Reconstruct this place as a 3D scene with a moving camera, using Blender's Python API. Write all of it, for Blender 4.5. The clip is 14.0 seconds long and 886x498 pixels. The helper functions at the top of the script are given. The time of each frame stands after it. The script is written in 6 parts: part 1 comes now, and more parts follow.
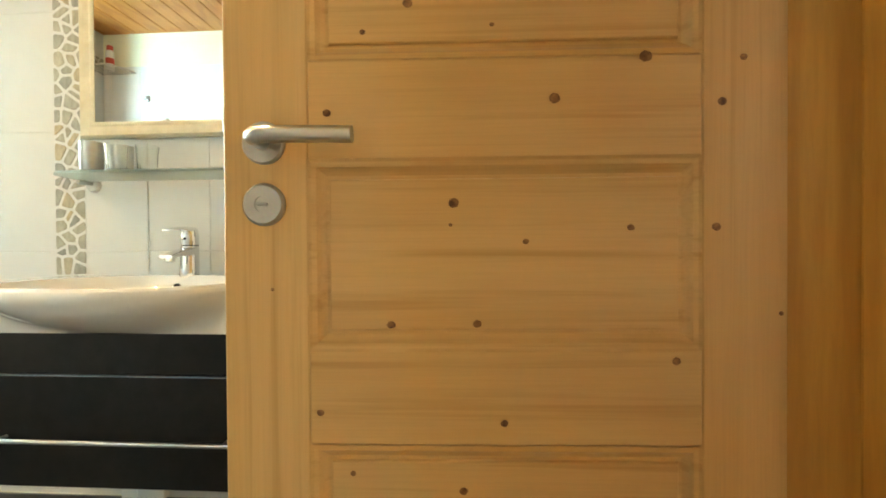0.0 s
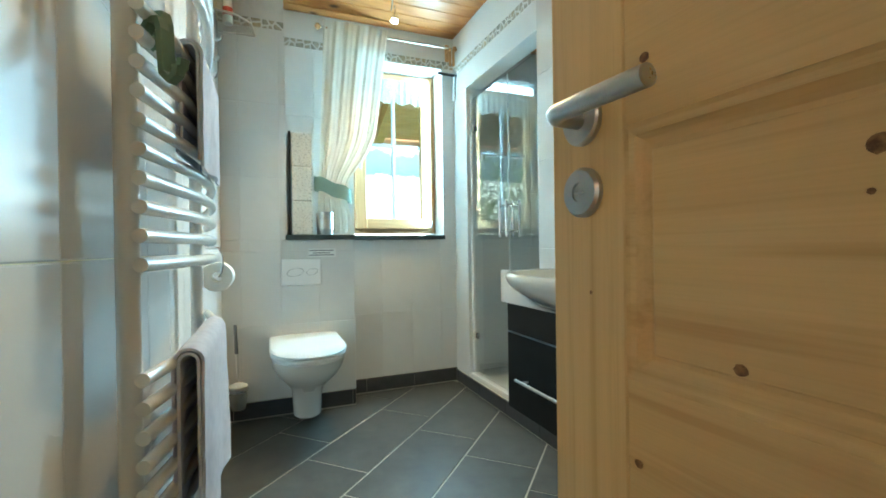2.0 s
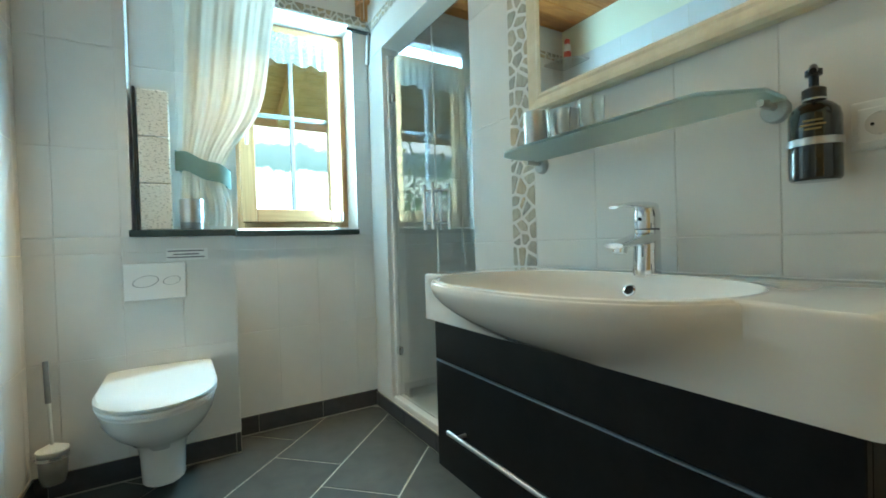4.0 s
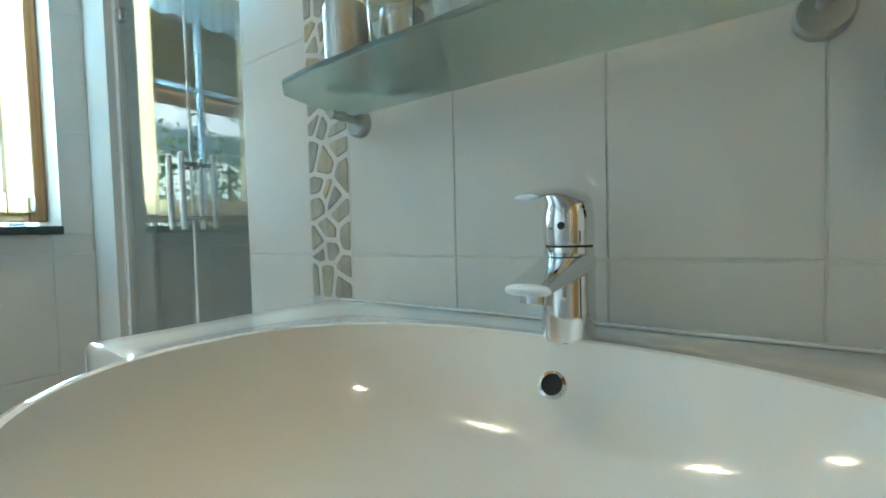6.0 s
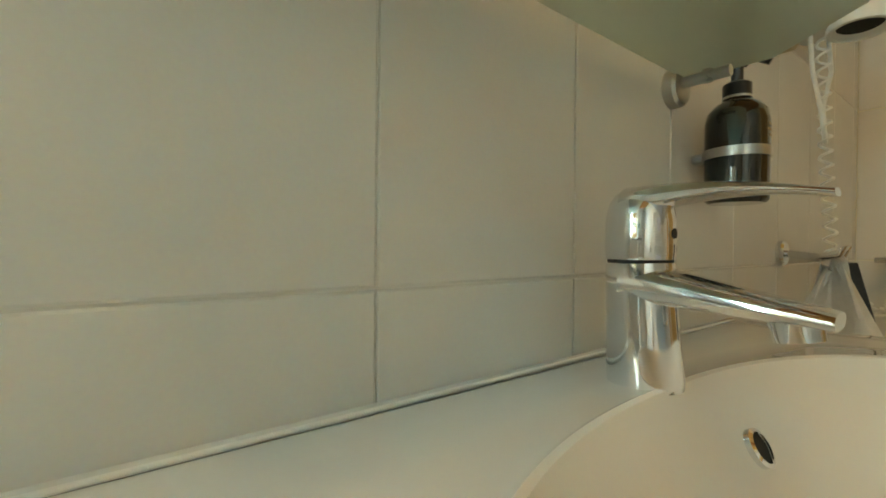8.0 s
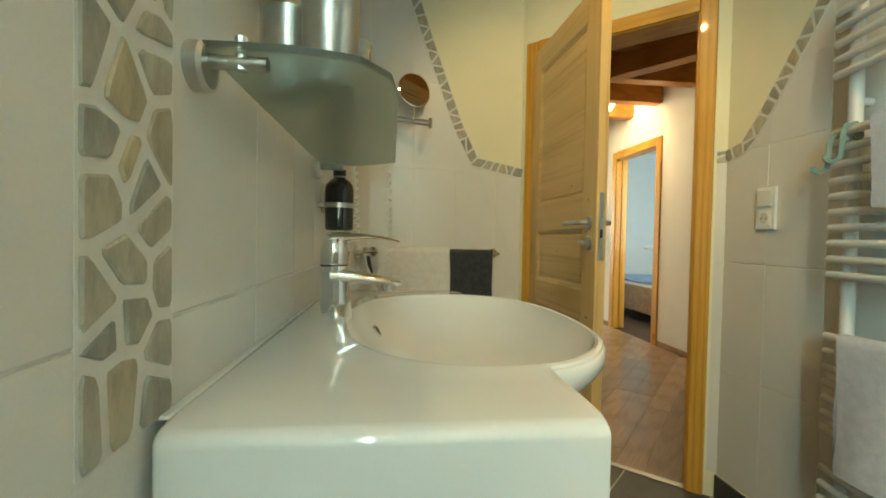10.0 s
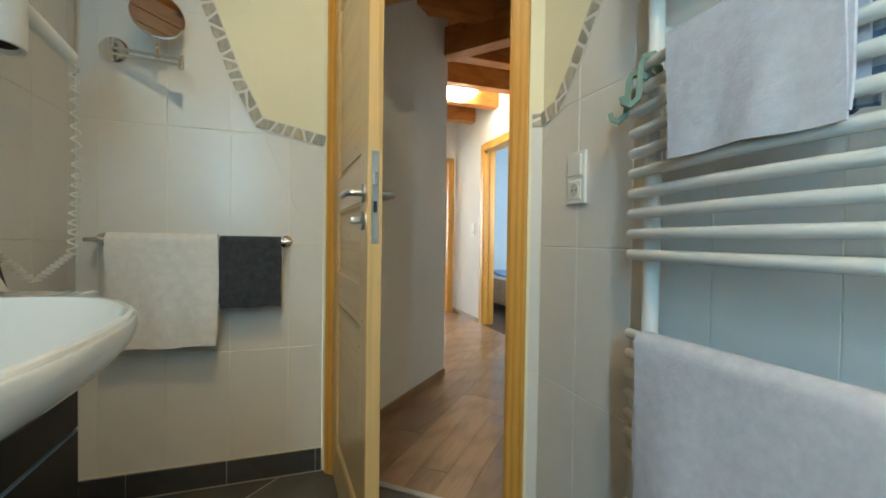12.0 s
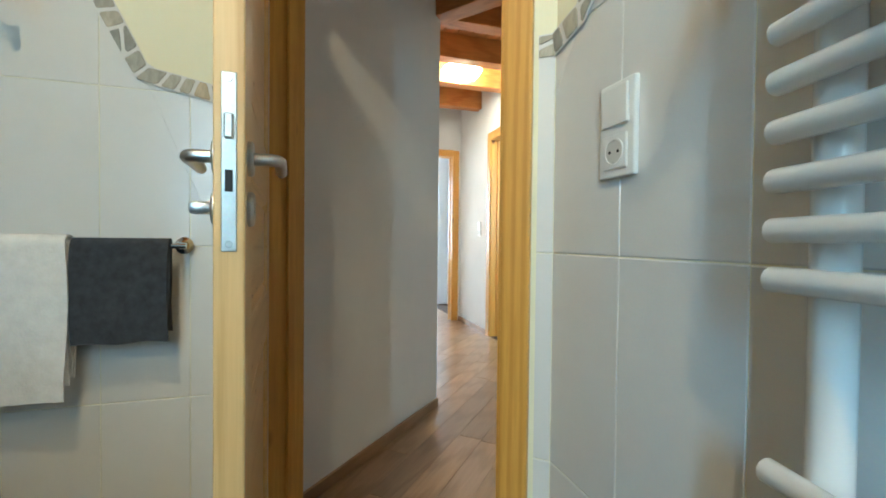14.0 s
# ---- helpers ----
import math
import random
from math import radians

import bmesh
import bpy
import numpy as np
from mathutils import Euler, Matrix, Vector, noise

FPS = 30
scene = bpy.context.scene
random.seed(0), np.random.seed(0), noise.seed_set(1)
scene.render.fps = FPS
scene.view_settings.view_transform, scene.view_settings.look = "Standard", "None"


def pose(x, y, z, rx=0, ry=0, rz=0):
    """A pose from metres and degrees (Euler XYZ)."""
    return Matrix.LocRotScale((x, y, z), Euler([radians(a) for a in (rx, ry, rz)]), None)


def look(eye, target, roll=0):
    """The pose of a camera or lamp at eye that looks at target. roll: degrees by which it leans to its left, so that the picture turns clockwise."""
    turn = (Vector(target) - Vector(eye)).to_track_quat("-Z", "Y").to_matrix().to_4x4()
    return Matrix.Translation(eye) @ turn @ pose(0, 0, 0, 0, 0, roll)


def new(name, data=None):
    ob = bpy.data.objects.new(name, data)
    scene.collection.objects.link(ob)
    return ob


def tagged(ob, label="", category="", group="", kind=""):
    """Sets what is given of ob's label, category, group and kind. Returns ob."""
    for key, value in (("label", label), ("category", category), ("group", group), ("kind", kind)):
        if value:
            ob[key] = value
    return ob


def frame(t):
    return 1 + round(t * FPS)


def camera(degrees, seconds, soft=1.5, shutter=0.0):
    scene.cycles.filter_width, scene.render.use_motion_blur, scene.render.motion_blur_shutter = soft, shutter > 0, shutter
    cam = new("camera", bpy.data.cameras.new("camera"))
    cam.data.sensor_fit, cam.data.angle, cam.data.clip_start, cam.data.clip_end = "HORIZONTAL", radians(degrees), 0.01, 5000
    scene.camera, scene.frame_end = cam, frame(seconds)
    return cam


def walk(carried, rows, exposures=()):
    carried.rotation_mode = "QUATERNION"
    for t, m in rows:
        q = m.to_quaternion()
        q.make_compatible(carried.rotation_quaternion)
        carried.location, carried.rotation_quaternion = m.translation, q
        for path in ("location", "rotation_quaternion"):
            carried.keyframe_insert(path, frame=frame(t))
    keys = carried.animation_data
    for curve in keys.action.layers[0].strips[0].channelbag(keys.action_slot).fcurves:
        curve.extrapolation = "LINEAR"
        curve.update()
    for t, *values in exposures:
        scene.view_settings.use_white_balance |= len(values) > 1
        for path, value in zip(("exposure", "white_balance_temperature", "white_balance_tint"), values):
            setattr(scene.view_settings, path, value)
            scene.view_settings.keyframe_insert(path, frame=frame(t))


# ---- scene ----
cam = camera(91.5, 14.0, soft=1.8, shutter=0.0)
PATH = [
    (0, (-1.463, -1.144, 0.98), (0.533, -1.017, 0.959), -0.4),
    (0.5, (-1.359, -1.139, 0.983), (0.622, -0.863, 0.946), -0.3),
    (1, (-1.308, -1.18, 1.007), (0.473, -0.278, 0.891), -1.4),
    (1.5, (-1.311, -1.383, 0.969), (-0.495, 0.443, 0.961), -0.8),
    (2, (-1.256, -1.259, 0.975), (-0.511, 0.598, 0.966), -0.8),
    (2.2, (-1.236, -1.219, 0.971), (-0.509, 0.644, 0.963), -1.2),
    (2.8, (-1.17, -1.06, 0.97), (-0.33, 0.755, 0.955), -1.4),
    (3.4, (-1.095, -0.9, 0.967), (-0.13, 0.85, 0.945), -1.6),
    (3.9, (-1.0, -0.81, 0.966), (0.03, 0.904, 0.938), -1.7),
    (4.3, (-0.918, -0.795, 0.965), (0.171, 0.882, 0.932), -1.8),
    (4.5, (-0.875, -0.749, 0.959), (0.333, 0.844, 0.924), -1.5),
    (5, (-0.765, -0.652, 0.968), (0.592, 0.817, 0.924), -1.5),
    (5.5, (-0.629, -0.513, 0.989), (0.853, 0.829, 0.94), -1.4),
    (6, (-0.555, -0.377, 1.001), (1.07, 0.786, 0.925), -1.5),
    (6.5, (-0.521, -0.265, 0.994), (1.273, 0.617, 0.915), -1.1),
    (7, (-0.434, -0.174, 0.985), (1.552, 0.060, 0.95), -0.2),
    (9.5, (-0.168, 0.602, 1.028), (-0.125, -1.397, 0.977), 1.4),
    (10, (-0.196, 0.635, 1.037), (-0.418, -1.352, 0.988), 1.1),
    (10.5, (-0.318, 0.57, 1.014), (-0.738, -1.385, 0.972), 1.4),
    (11, (-0.513, 0.463, 0.994), (-1.112, -1.445, 0.957), 1.1),
    (11.5, (-0.649, 0.384, 0.987), (-1.285, -1.511, 0.946), 0.8),
    (12, (-0.724, 0.298, 0.979), (-1.383, -1.59, 0.939), 0.8),
    (12.5, (-0.775, 0.173, 0.989), (-1.508, -1.687, 0.949), 0.9),
    (13, (-0.852, 0.038, 1.0), (-1.588, -1.821, 0.963), 0.7),
    (13.5, (-0.961, -0.072, 1.005), (-1.578, -1.974, 0.964), 0.6),
    (14, (-1.034, -0.188, 0.986), (-1.628, -2.097, 0.948), 0.6),
]
EXPOSURES = [
    (0, 2.2, 8000, 8), (1, 2.1, 7200, 5), (1.5, 1.8, 5800, -2), (2.2, 1.45, 5800, -3), (4.3, 1.25, 5600, -5),
    (5, 1.2, 5550, -4), (6, 1.15, 5600, -2), (7, 1.1, 6000, 3), (9.5, 0.6, 12000, 4), (10, 0.8, 8300, -4),
    (10.5, 0.9, 6700, -6), (11, 0.85, 6100, 1), (12.5, 1.05, 5900, 2), (14, 1.3, 5400, 0),
]
walk(cam, [(t, look(eye, target, roll)) for t, eye, target, roll in PATH], exposures=EXPOSURES)

# ---- light ----
world = bpy.data.worlds.new("world")
scene.world = world
world.use_nodes = True
sky = world.node_tree.nodes.new("ShaderNodeTexSky")
sky.sky_type, sky.sun_disc, sky.sun_elevation, sky.sun_rotation = "NISHITA", False, radians(48), radians(120)
back = world.node_tree.nodes["Background"]
back.inputs[1].default_value = 0.14
world.node_tree.links.new(sky.outputs[0], back.inputs[0])
sun = new("sun", bpy.data.lights.new("sun", "SUN"))
sun.data.energy, sun.data.angle, sun.data.color = 4.5, radians(0.6), (1.0, 0.95, 0.87)
sun.matrix_world = look((6, -6, 8), (0, 0, 0))


def area_lamp(name, eye, target, sx, sy, watts, colour):
    ob = new(name, bpy.data.lights.new(name, "AREA"))
    ob.data.shape, ob.data.size, ob.data.size_y, ob.data.energy, ob.data.color = "RECTANGLE", sx, sy, watts, colour
    ob.matrix_world = look(eye, target)
    return ob


# lamp panels in place of window daylight, the bathroom rail's spots and the hall lamp
area_lamp("window_daylight", (-0.104, 1.70, 1.66), (-1.06, 1.38, 1.66), 0.09, 1.06, 17, (0.46, 0.78, 1.0))
area_lamp("window_daylight", (-0.41, 1.705, 2.215), (-0.41, -0.1, 0.7), 0.5, 0.06, 1.4, (0.46, 0.78, 1.0))
# bedroom lamp at an added, unseen window; both room lamps raised to brighten the hall
area_lamp("bedroom_fill", (-4.15, -3.27, 1.55), (-4.1, -6.0, 1.0), 1.4, 1.2, 25, (0.82, 0.93, 1.0))
area_lamp("far_room_daylight", (-2.15, -8.2, 1.4), (-2.2, -5.0, 0.8), 1.7, 1.6, 68, (0.85, 0.94, 1.0))


def spot_lamp(at, aim, watts, angle):
    ob = new("halogen_spot", bpy.data.lights.new("halogen_spot", "SPOT"))
    ob.data.energy, ob.data.color, ob.data.spot_size, ob.data.spot_blend, ob.data.shadow_soft_size = watts, (1.0, 0.73, 0.42), radians(angle), 0.8, 0.018
    ob.matrix_world = look(at, aim)
    return ob


SPOTS = (
    ((-0.532, 1.288, 2.355), (-1.0, 1.0, 0.2), 30, 80),
    ((-0.65, 1.032, 2.355), (-1.45, -0.3, 0.8), 30, 76),
    ((-0.566, 0.535, 2.355), (-0.25, -0.2, 0.9), 2.8, 86),
    ((-0.605, 0.043, 2.355), (-0.2, -0.3, 0.9), 2.8, 86),
    ((-0.656, -0.325, 2.355), (-0.98, -1.40, 1.35), 17, 92),
)
for at, aim, watts, angle in SPOTS:
    spot_lamp(at, aim, watts, angle)

# ---- small builders ----
def bm_box(sx, sy, sz, at=(0, 0, 0), bevel=0.0, seg=1, bm=None):
    """A box with its base centre at `at`, with bevelled edges."""
    own = bmesh.new()
    bmesh.ops.create_cube(own, size=1.0)
    bmesh.ops.scale(own, vec=(sx, sy, sz), verts=own.verts)
    bmesh.ops.translate(own, vec=(at[0], at[1], at[2] + sz / 2), verts=own.verts)
    if bevel:
        bmesh.ops.bevel(own, geom=own.edges[:], offset=min(bevel, 0.45 * min(sx, sy, sz)), segments=seg, affect="EDGES", profile=0.5)
    return own if bm is None else merge(bm, own)


def merge(bm, other, m=None):
    """Adds the mesh `other` to bm."""
    data = bpy.data.meshes.new("piece")
    other.to_mesh(data)
    other.free()
    if m is not None:
        data.transform(m)
    bm.from_mesh(data)
    bpy.data.meshes.remove(data)
    return bm


def bm_lathe(profile, steps=24, axis_at=(0, 0, 0)):
    """A turned body from (radius, height) pairs, bottom to top."""
    bm = bmesh.new()
    rings = []
    for r, z in profile:
        if r < 1e-5:
            rings.append([bm.verts.new((axis_at[0], axis_at[1], axis_at[2] + z))])
        else:
            rings.append([bm.verts.new((axis_at[0] + r * math.cos(2 * math.pi * k / steps), axis_at[1] + r * math.sin(2 * math.pi * k / steps), axis_at[2] + z)) for k in range(steps)])
    for a, b in zip(rings, rings[1:]):
        for k in range(steps):
            j = (k + 1) % steps
            if len(a) == 1 and len(b) > 1:
                bm.faces.new((a[0], b[j], b[k]))
            elif len(b) == 1 and len(a) > 1:
                bm.faces.new((a[k], a[j], b[0]))
            elif len(a) > 1:
                bm.faces.new((a[k], a[j], b[j], b[k]))
    bmesh.ops.recalc_face_normals(bm, faces=bm.faces)
    return bm


def bm_tube(points, radius, steps=12, caps=True):
    """A tube along a line of points; radius is one number or one a point."""
    pts = [Vector(p) for p in points]
    radii = radius if isinstance(radius, (list, tuple)) else [radius] * len(pts)
    bm = bmesh.new()
    rings, side = [], None
    for n, p in enumerate(pts):
        way = (pts[min(n + 1, len(pts) - 1)] - pts[max(n - 1, 0)]).normalized()
        if side is None:
            side = way.orthogonal().normalized()
        side = (side - way * side.dot(way)).normalized()
        up = way.cross(side)
        rings.append([bm.verts.new(p + radii[n] * (math.cos(2 * math.pi * k / steps) * side + math.sin(2 * math.pi * k / steps) * up)) for k in range(steps)])
    for a, b in zip(rings, rings[1:]):
        for k in range(steps):
            j = (k + 1) % steps
            bm.faces.new((a[k], a[j], b[j], b[k]))
    if caps:
        bm.faces.new(rings[0][::-1])
        bm.faces.new(rings[-1])
    bmesh.ops.recalc_face_normals(bm, faces=bm.faces)
    return bm


def bm_prism(outline, z0, z1, bevel=0.0, seg=1):
    """An upright prism over an outline of (x, y)."""
    bm = bmesh.new()
    low = [bm.verts.new((x, y, z0)) for x, y in outline]
    high = [bm.verts.new((x, y, z1)) for x, y in outline]
    bm.faces.new(low[::-1])
    bm.faces.new(high)
    for k in range(len(low)):
        j = (k + 1) % len(low)
        bm.faces.new((low[k], low[j], high[j], high[k]))
    bmesh.ops.recalc_face_normals(bm, faces=bm.faces)
    if bevel:
        bmesh.ops.bevel(bm, geom=bm.edges[:], offset=bevel, segments=seg, affect="EDGES", profile=0.5)
    return bm


def bm_grid(nx, ny, where):
    """A sheet of nx by ny cells; where(u, v) gives each corner's place, u and v from 0 to 1."""
    bm = bmesh.new()
    v = [[bm.verts.new(where(i / nx, j / ny)) for i in range(nx + 1)] for j in range(ny + 1)]
    for j in range(ny):
        for i in range(nx):
            bm.faces.new((v[j][i], v[j][i + 1], v[j + 1][i + 1], v[j + 1][i]))
    return bm


def thicken(bm, depth):
    """Gives a sheet a thickness."""
    bmesh.ops.recalc_face_normals(bm, faces=bm.faces)
    bmesh.ops.solidify(bm, geom=bm.faces[:], thickness=depth)
    bmesh.ops.recalc_face_normals(bm, faces=bm.faces)
    return bm


def mesh_of(name, bm, material, smooth=False, angle=35):
    data = bpy.data.meshes.new(name)
    bm.to_mesh(data)
    bm.free()
    for m in material if isinstance(material, (list, tuple)) else [material]:
        data.materials.append(m)
    if smooth:
        data.shade_smooth()
        data.set_sharp_from_angle(angle=radians(angle))
    return data


def thing(name, bm, material, m=None, label="", category="", group="", kind="", smooth=False):
    """A top-level object: a mesh, or an empty where bm is None."""
    ob = new(name, mesh_of(name, bm, material, smooth) if bm is not None else None)
    if m is not None:
        ob.matrix_world = m
    return tagged(ob, label, category, group, kind)


def part(name, bm, material, parent, label="", smooth=False, m=None, kind=""):
    """A mesh under a thing or a part, in the thing's own axes."""
    ob = new(name, mesh_of(name, bm, material, smooth))
    ob.parent = parent
    if m is not None:
        ob.matrix_basis = m
    return tagged(ob, label, kind=kind)


def piece(name, data, parent, m):
    """An object of its own on shared mesh data."""
    ob = new(name, data)
    ob.parent = parent
    ob.matrix_basis = m
    return ob


def plane_frame(origin, along, up=(0, 0, 1)):
    """A frame on a wall: x along it, y up it, z out of it."""
    a, u = Vector(along).normalized(), Vector(up).normalized()
    n = a.cross(u)
    m = Matrix((a, u, n)).transposed().to_4x4()
    m.translation = Vector(origin)
    return m

# ---- materials ----
def material(name, colour=(0.8, 0.8, 0.8), rough=0.5, metal=0.0, coat=0.0, ior=1.45):
    m = bpy.data.materials.new(name)
    m.use_nodes = True
    b = m.node_tree.nodes["Principled BSDF"]
    b.inputs["Base Color"].default_value = (*colour, 1)
    b.inputs["Roughness"].default_value = rough
    b.inputs["Metallic"].default_value = metal
    b.inputs["Coat Weight"].default_value = coat
    b.inputs["IOR"].default_value = ior
    return m, m.node_tree, b


def node(tree, kind, **inputs):
    n = tree.nodes.new(kind)
    for key, value in inputs.items():
        n.inputs[key.replace("_", " ")].default_value = value
    return n


def coords(tree, scale=(1, 1, 1), source="Object", turn=(0, 0, 0)):
    c = tree.nodes.new("ShaderNodeTexCoord")
    p = tree.nodes.new("ShaderNodeMapping")
    p.inputs["Scale"].default_value, p.inputs["Rotation"].default_value = scale, turn
    tree.links.new(c.outputs[source], p.inputs["Vector"])
    return p.outputs[0]


def ramp(tree, fac, stops):
    r = tree.nodes.new("ShaderNodeValToRGB")
    e = r.color_ramp.elements
    while len(e) < len(stops):
        e.new(0.5)
    for k, (pos, col) in enumerate(stops):
        e[k].position, e[k].color = pos, (*col, 1)
    tree.links.new(fac, r.inputs[0])
    return r.outputs[0]


def bumped(tree, b, height, strength=0.2, distance=0.002):
    n = tree.nodes.new("ShaderNodeBump")
    n.inputs["Strength"].default_value, n.inputs["Distance"].default_value = strength, distance
    tree.links.new(height, n.inputs["Height"])
    tree.links.new(n.outputs[0], b.inputs["Normal"])


def mixed(tree, fac, a, b, blend="MIX"):
    n = tree.nodes.new("ShaderNodeMix")
    n.data_type, n.blend_type = "RGBA", blend
    for socket, value in ((n.inputs[0], fac), (n.inputs[6], a), (n.inputs[7], b)):
        if isinstance(value, bpy.types.NodeSocket):
            tree.links.new(value, socket)
        else:
            socket.default_value = value if isinstance(value, float) else (*value, 1)
    return n.outputs[2]


def mottled(name, stops, scale=8.0, rough=0.5, fine=120.0, bump=0.1, metal=0.0, coat=0.0, stretch=(1, 1, 1), vary=0.0, uneven=0.07):
    """Colour by two scales of noise, with a fine relief; vary: how far single pieces differ in brightness."""
    m, t, b = material(name, stops[0][1], rough, metal, coat)
    v = coords(t, stretch)
    big = node(t, "ShaderNodeTexNoise", Scale=scale, Detail=6.0, Roughness=0.6)
    t.links.new(v, big.inputs["Vector"])
    small = node(t, "ShaderNodeTexNoise", Scale=fine, Detail=3.0)
    t.links.new(v, small.inputs["Vector"])
    col = ramp(t, big.outputs[0], stops)
    col = mixed(t, 0.12, col, small.outputs[1], "OVERLAY")
    if vary:
        info = t.nodes.new("ShaderNodeObjectInfo")
        hsv = t.nodes.new("ShaderNodeHueSaturation")
        rng = t.nodes.new("ShaderNodeMapRange")
        rng.inputs[3].default_value, rng.inputs[4].default_value = 1 - vary, 1 + vary
        t.links.new(info.outputs["Random"], rng.inputs[0])
        t.links.new(rng.outputs[0], hsv.inputs["Value"])
        t.links.new(col, hsv.inputs["Color"])
        col = hsv.outputs[0]
    t.links.new(col, b.inputs["Base Color"])
    rr = t.nodes.new("ShaderNodeMapRange")
    rr.inputs[3].default_value, rr.inputs[4].default_value = max(rough - uneven, 0.02), min(rough + uneven, 1)
    t.links.new(big.outputs[0], rr.inputs[0])
    t.links.new(rr.outputs[0], b.inputs["Roughness"])
    if bump:
        bumped(t, b, small.outputs[0], bump, 0.001)
    return m


def wood(name, light, dark, knot, grain_axis=2, rough=0.4, knots=True, scale=1.0, coat=0.15, vary=0.06):
    """Pine: long soft grain along one axis, year rings and scattered dark knots."""
    m, t, b = material(name, light, rough, 0.0, coat)
    stretch = [9.0, 9.0, 9.0]
    stretch[grain_axis] = 0.55
    v = coords(t, [s * scale for s in stretch])
    info = t.nodes.new("ShaderNodeObjectInfo")
    shift = t.nodes.new("ShaderNodeVectorMath")
    shift.operation = "ADD"
    comb = t.nodes.new("ShaderNodeVectorMath")
    comb.operation = "SCALE"
    comb.inputs[0].default_value = (13.0, 7.0, 9.0)
    t.links.new(info.outputs["Random"], comb.inputs["Scale"])
    t.links.new(v, shift.inputs[0])
    t.links.new(comb.outputs[0], shift.inputs[1])
    v = shift.outputs[0]
    big = node(t, "ShaderNodeTexNoise", Scale=1.0, Detail=3.0, Distortion=0.6)
    fine = node(t, "ShaderNodeTexNoise", Scale=7.0, Detail=4.0, Roughness=0.7)
    wave = node(t, "ShaderNodeTexWave", Scale=1.6, Distortion=7.0, Detail=2.0)
    wave.inputs["Detail Scale"].default_value = 0.7
    for n in (big, fine, wave):
        t.links.new(v, n.inputs["Vector"])
    mid = [0.55 * a + 0.45 * c for a, c in zip(light, dark)]
    col = ramp(t, big.outputs[0], [(0.3, light), (0.72, mid)])
    lines = ramp(t, wave.outputs[0], [(0.55, (1, 1, 1)), (0.95, [c / max(a, 0.01) for a, c in zip(light, dark)])])
    col = mixed(t, 0.55, col, lines, "MULTIPLY")
    streaks = ramp(t, fine.outputs[0], [(0.38, (0.82, 0.78, 0.72)), (0.6, (1, 1, 1))])
    col = mixed(t, 0.7, col, streaks, "MULTIPLY")
    if knots:
        ks = [7.0, 7.0, 7.0]
        ks[grain_axis] = 4.5
        kv = coords(t, [s * scale for s in ks])
        add = t.nodes.new("ShaderNodeVectorMath")
        add.operation = "ADD"
        t.links.new(kv, add.inputs[0])
        t.links.new(comb.outputs[0], add.inputs[1])
        vor = node(t, "ShaderNodeTexVoronoi", Scale=0.75, Randomness=1.0)
        t.links.new(add.outputs[0], vor.inputs["Vector"])
        spot = ramp(t, vor.outputs["Distance"], [(0.06, (1, 1, 1)), (0.16, (0, 0, 0))])
        pick = t.nodes.new("ShaderNodeSeparateColor")
        t.links.new(vor.outputs["Color"], pick.inputs[0])
        some = t.nodes.new("ShaderNodeMath")
        some.operation = "GREATER_THAN"
        some.inputs[1].default_value = 0.45
        t.links.new(pick.outputs[0], some.inputs[0])
        both = t.nodes.new("ShaderNodeMath")
        both.operation = "MULTIPLY"
        t.links.new(spot, both.inputs[0])
        t.links.new(some.outputs[0], both.inputs[1])
        col = mixed(t, both.outputs[0], col, knot)
    hsv = t.nodes.new("ShaderNodeHueSaturation")
    rng = t.nodes.new("ShaderNodeMapRange")
    rng.inputs[3].default_value, rng.inputs[4].default_value = 1 - vary, 1 + vary
    t.links.new(info.outputs["Random"], rng.inputs[0])
    t.links.new(rng.outputs[0], hsv.inputs["Value"])
    t.links.new(col, hsv.inputs["Color"])
    t.links.new(hsv.outputs[0], b.inputs["Base Color"])
    bumped(t, b, fine.outputs[0], 0.08, 0.001)
    return m


def glassy(name, colour=(0.95, 0.98, 0.97), rough=0.0):
    m, t, b = material(name, colour, rough)
    b.inputs["Transmission Weight"].default_value = 1.0
    return m


def emitting(name, colour, strength):
    m, t, b = material(name, colour, 0.5)
    b.inputs["Emission Color"].default_value = (*colour, 1)
    b.inputs["Emission Strength"].default_value = strength
    return m


TILE = mottled("white_wall_tile", [(0.3, (0.70, 0.69, 0.66)), (0.7, (0.745, 0.735, 0.71))], 5, 0.24, 300, 0.03, vary=0.015, uneven=0.015)
GROUT = mottled("pale_grout", [(0.3, (0.66, 0.65, 0.62)), (0.7, (0.74, 0.73, 0.70))], 20, 0.8, 200, 0.3)
PAINT = mottled("white_wall_paint", [(0.3, (0.75, 0.74, 0.71)), (0.7, (0.79, 0.78, 0.75))], 4, 0.85, 260, 0.25)
CREAM = mottled("cream_wall_paint", [(0.3, (0.80, 0.77, 0.56)), (0.7, (0.84, 0.81, 0.61))], 4, 0.85, 260, 0.25)
SLATE = mottled("dark_floor_tile", [(0.3, (0.062, 0.063, 0.056)), (0.7, (0.108, 0.108, 0.095))], 7, 0.42, 160, 0.25, vary=0.08)
BASE_TILE = mottled("dark_base_tile", [(0.3, (0.045, 0.047, 0.05)), (0.7, (0.07, 0.07, 0.075))], 14, 0.4, 160, 0.2, vary=0.08)
SILL_STONE = mottled("dark_green_sill_stone", [(0.3, (0.03, 0.045, 0.045)), (0.7, (0.055, 0.075, 0.075))], 25, 0.2, 250, 0.1)
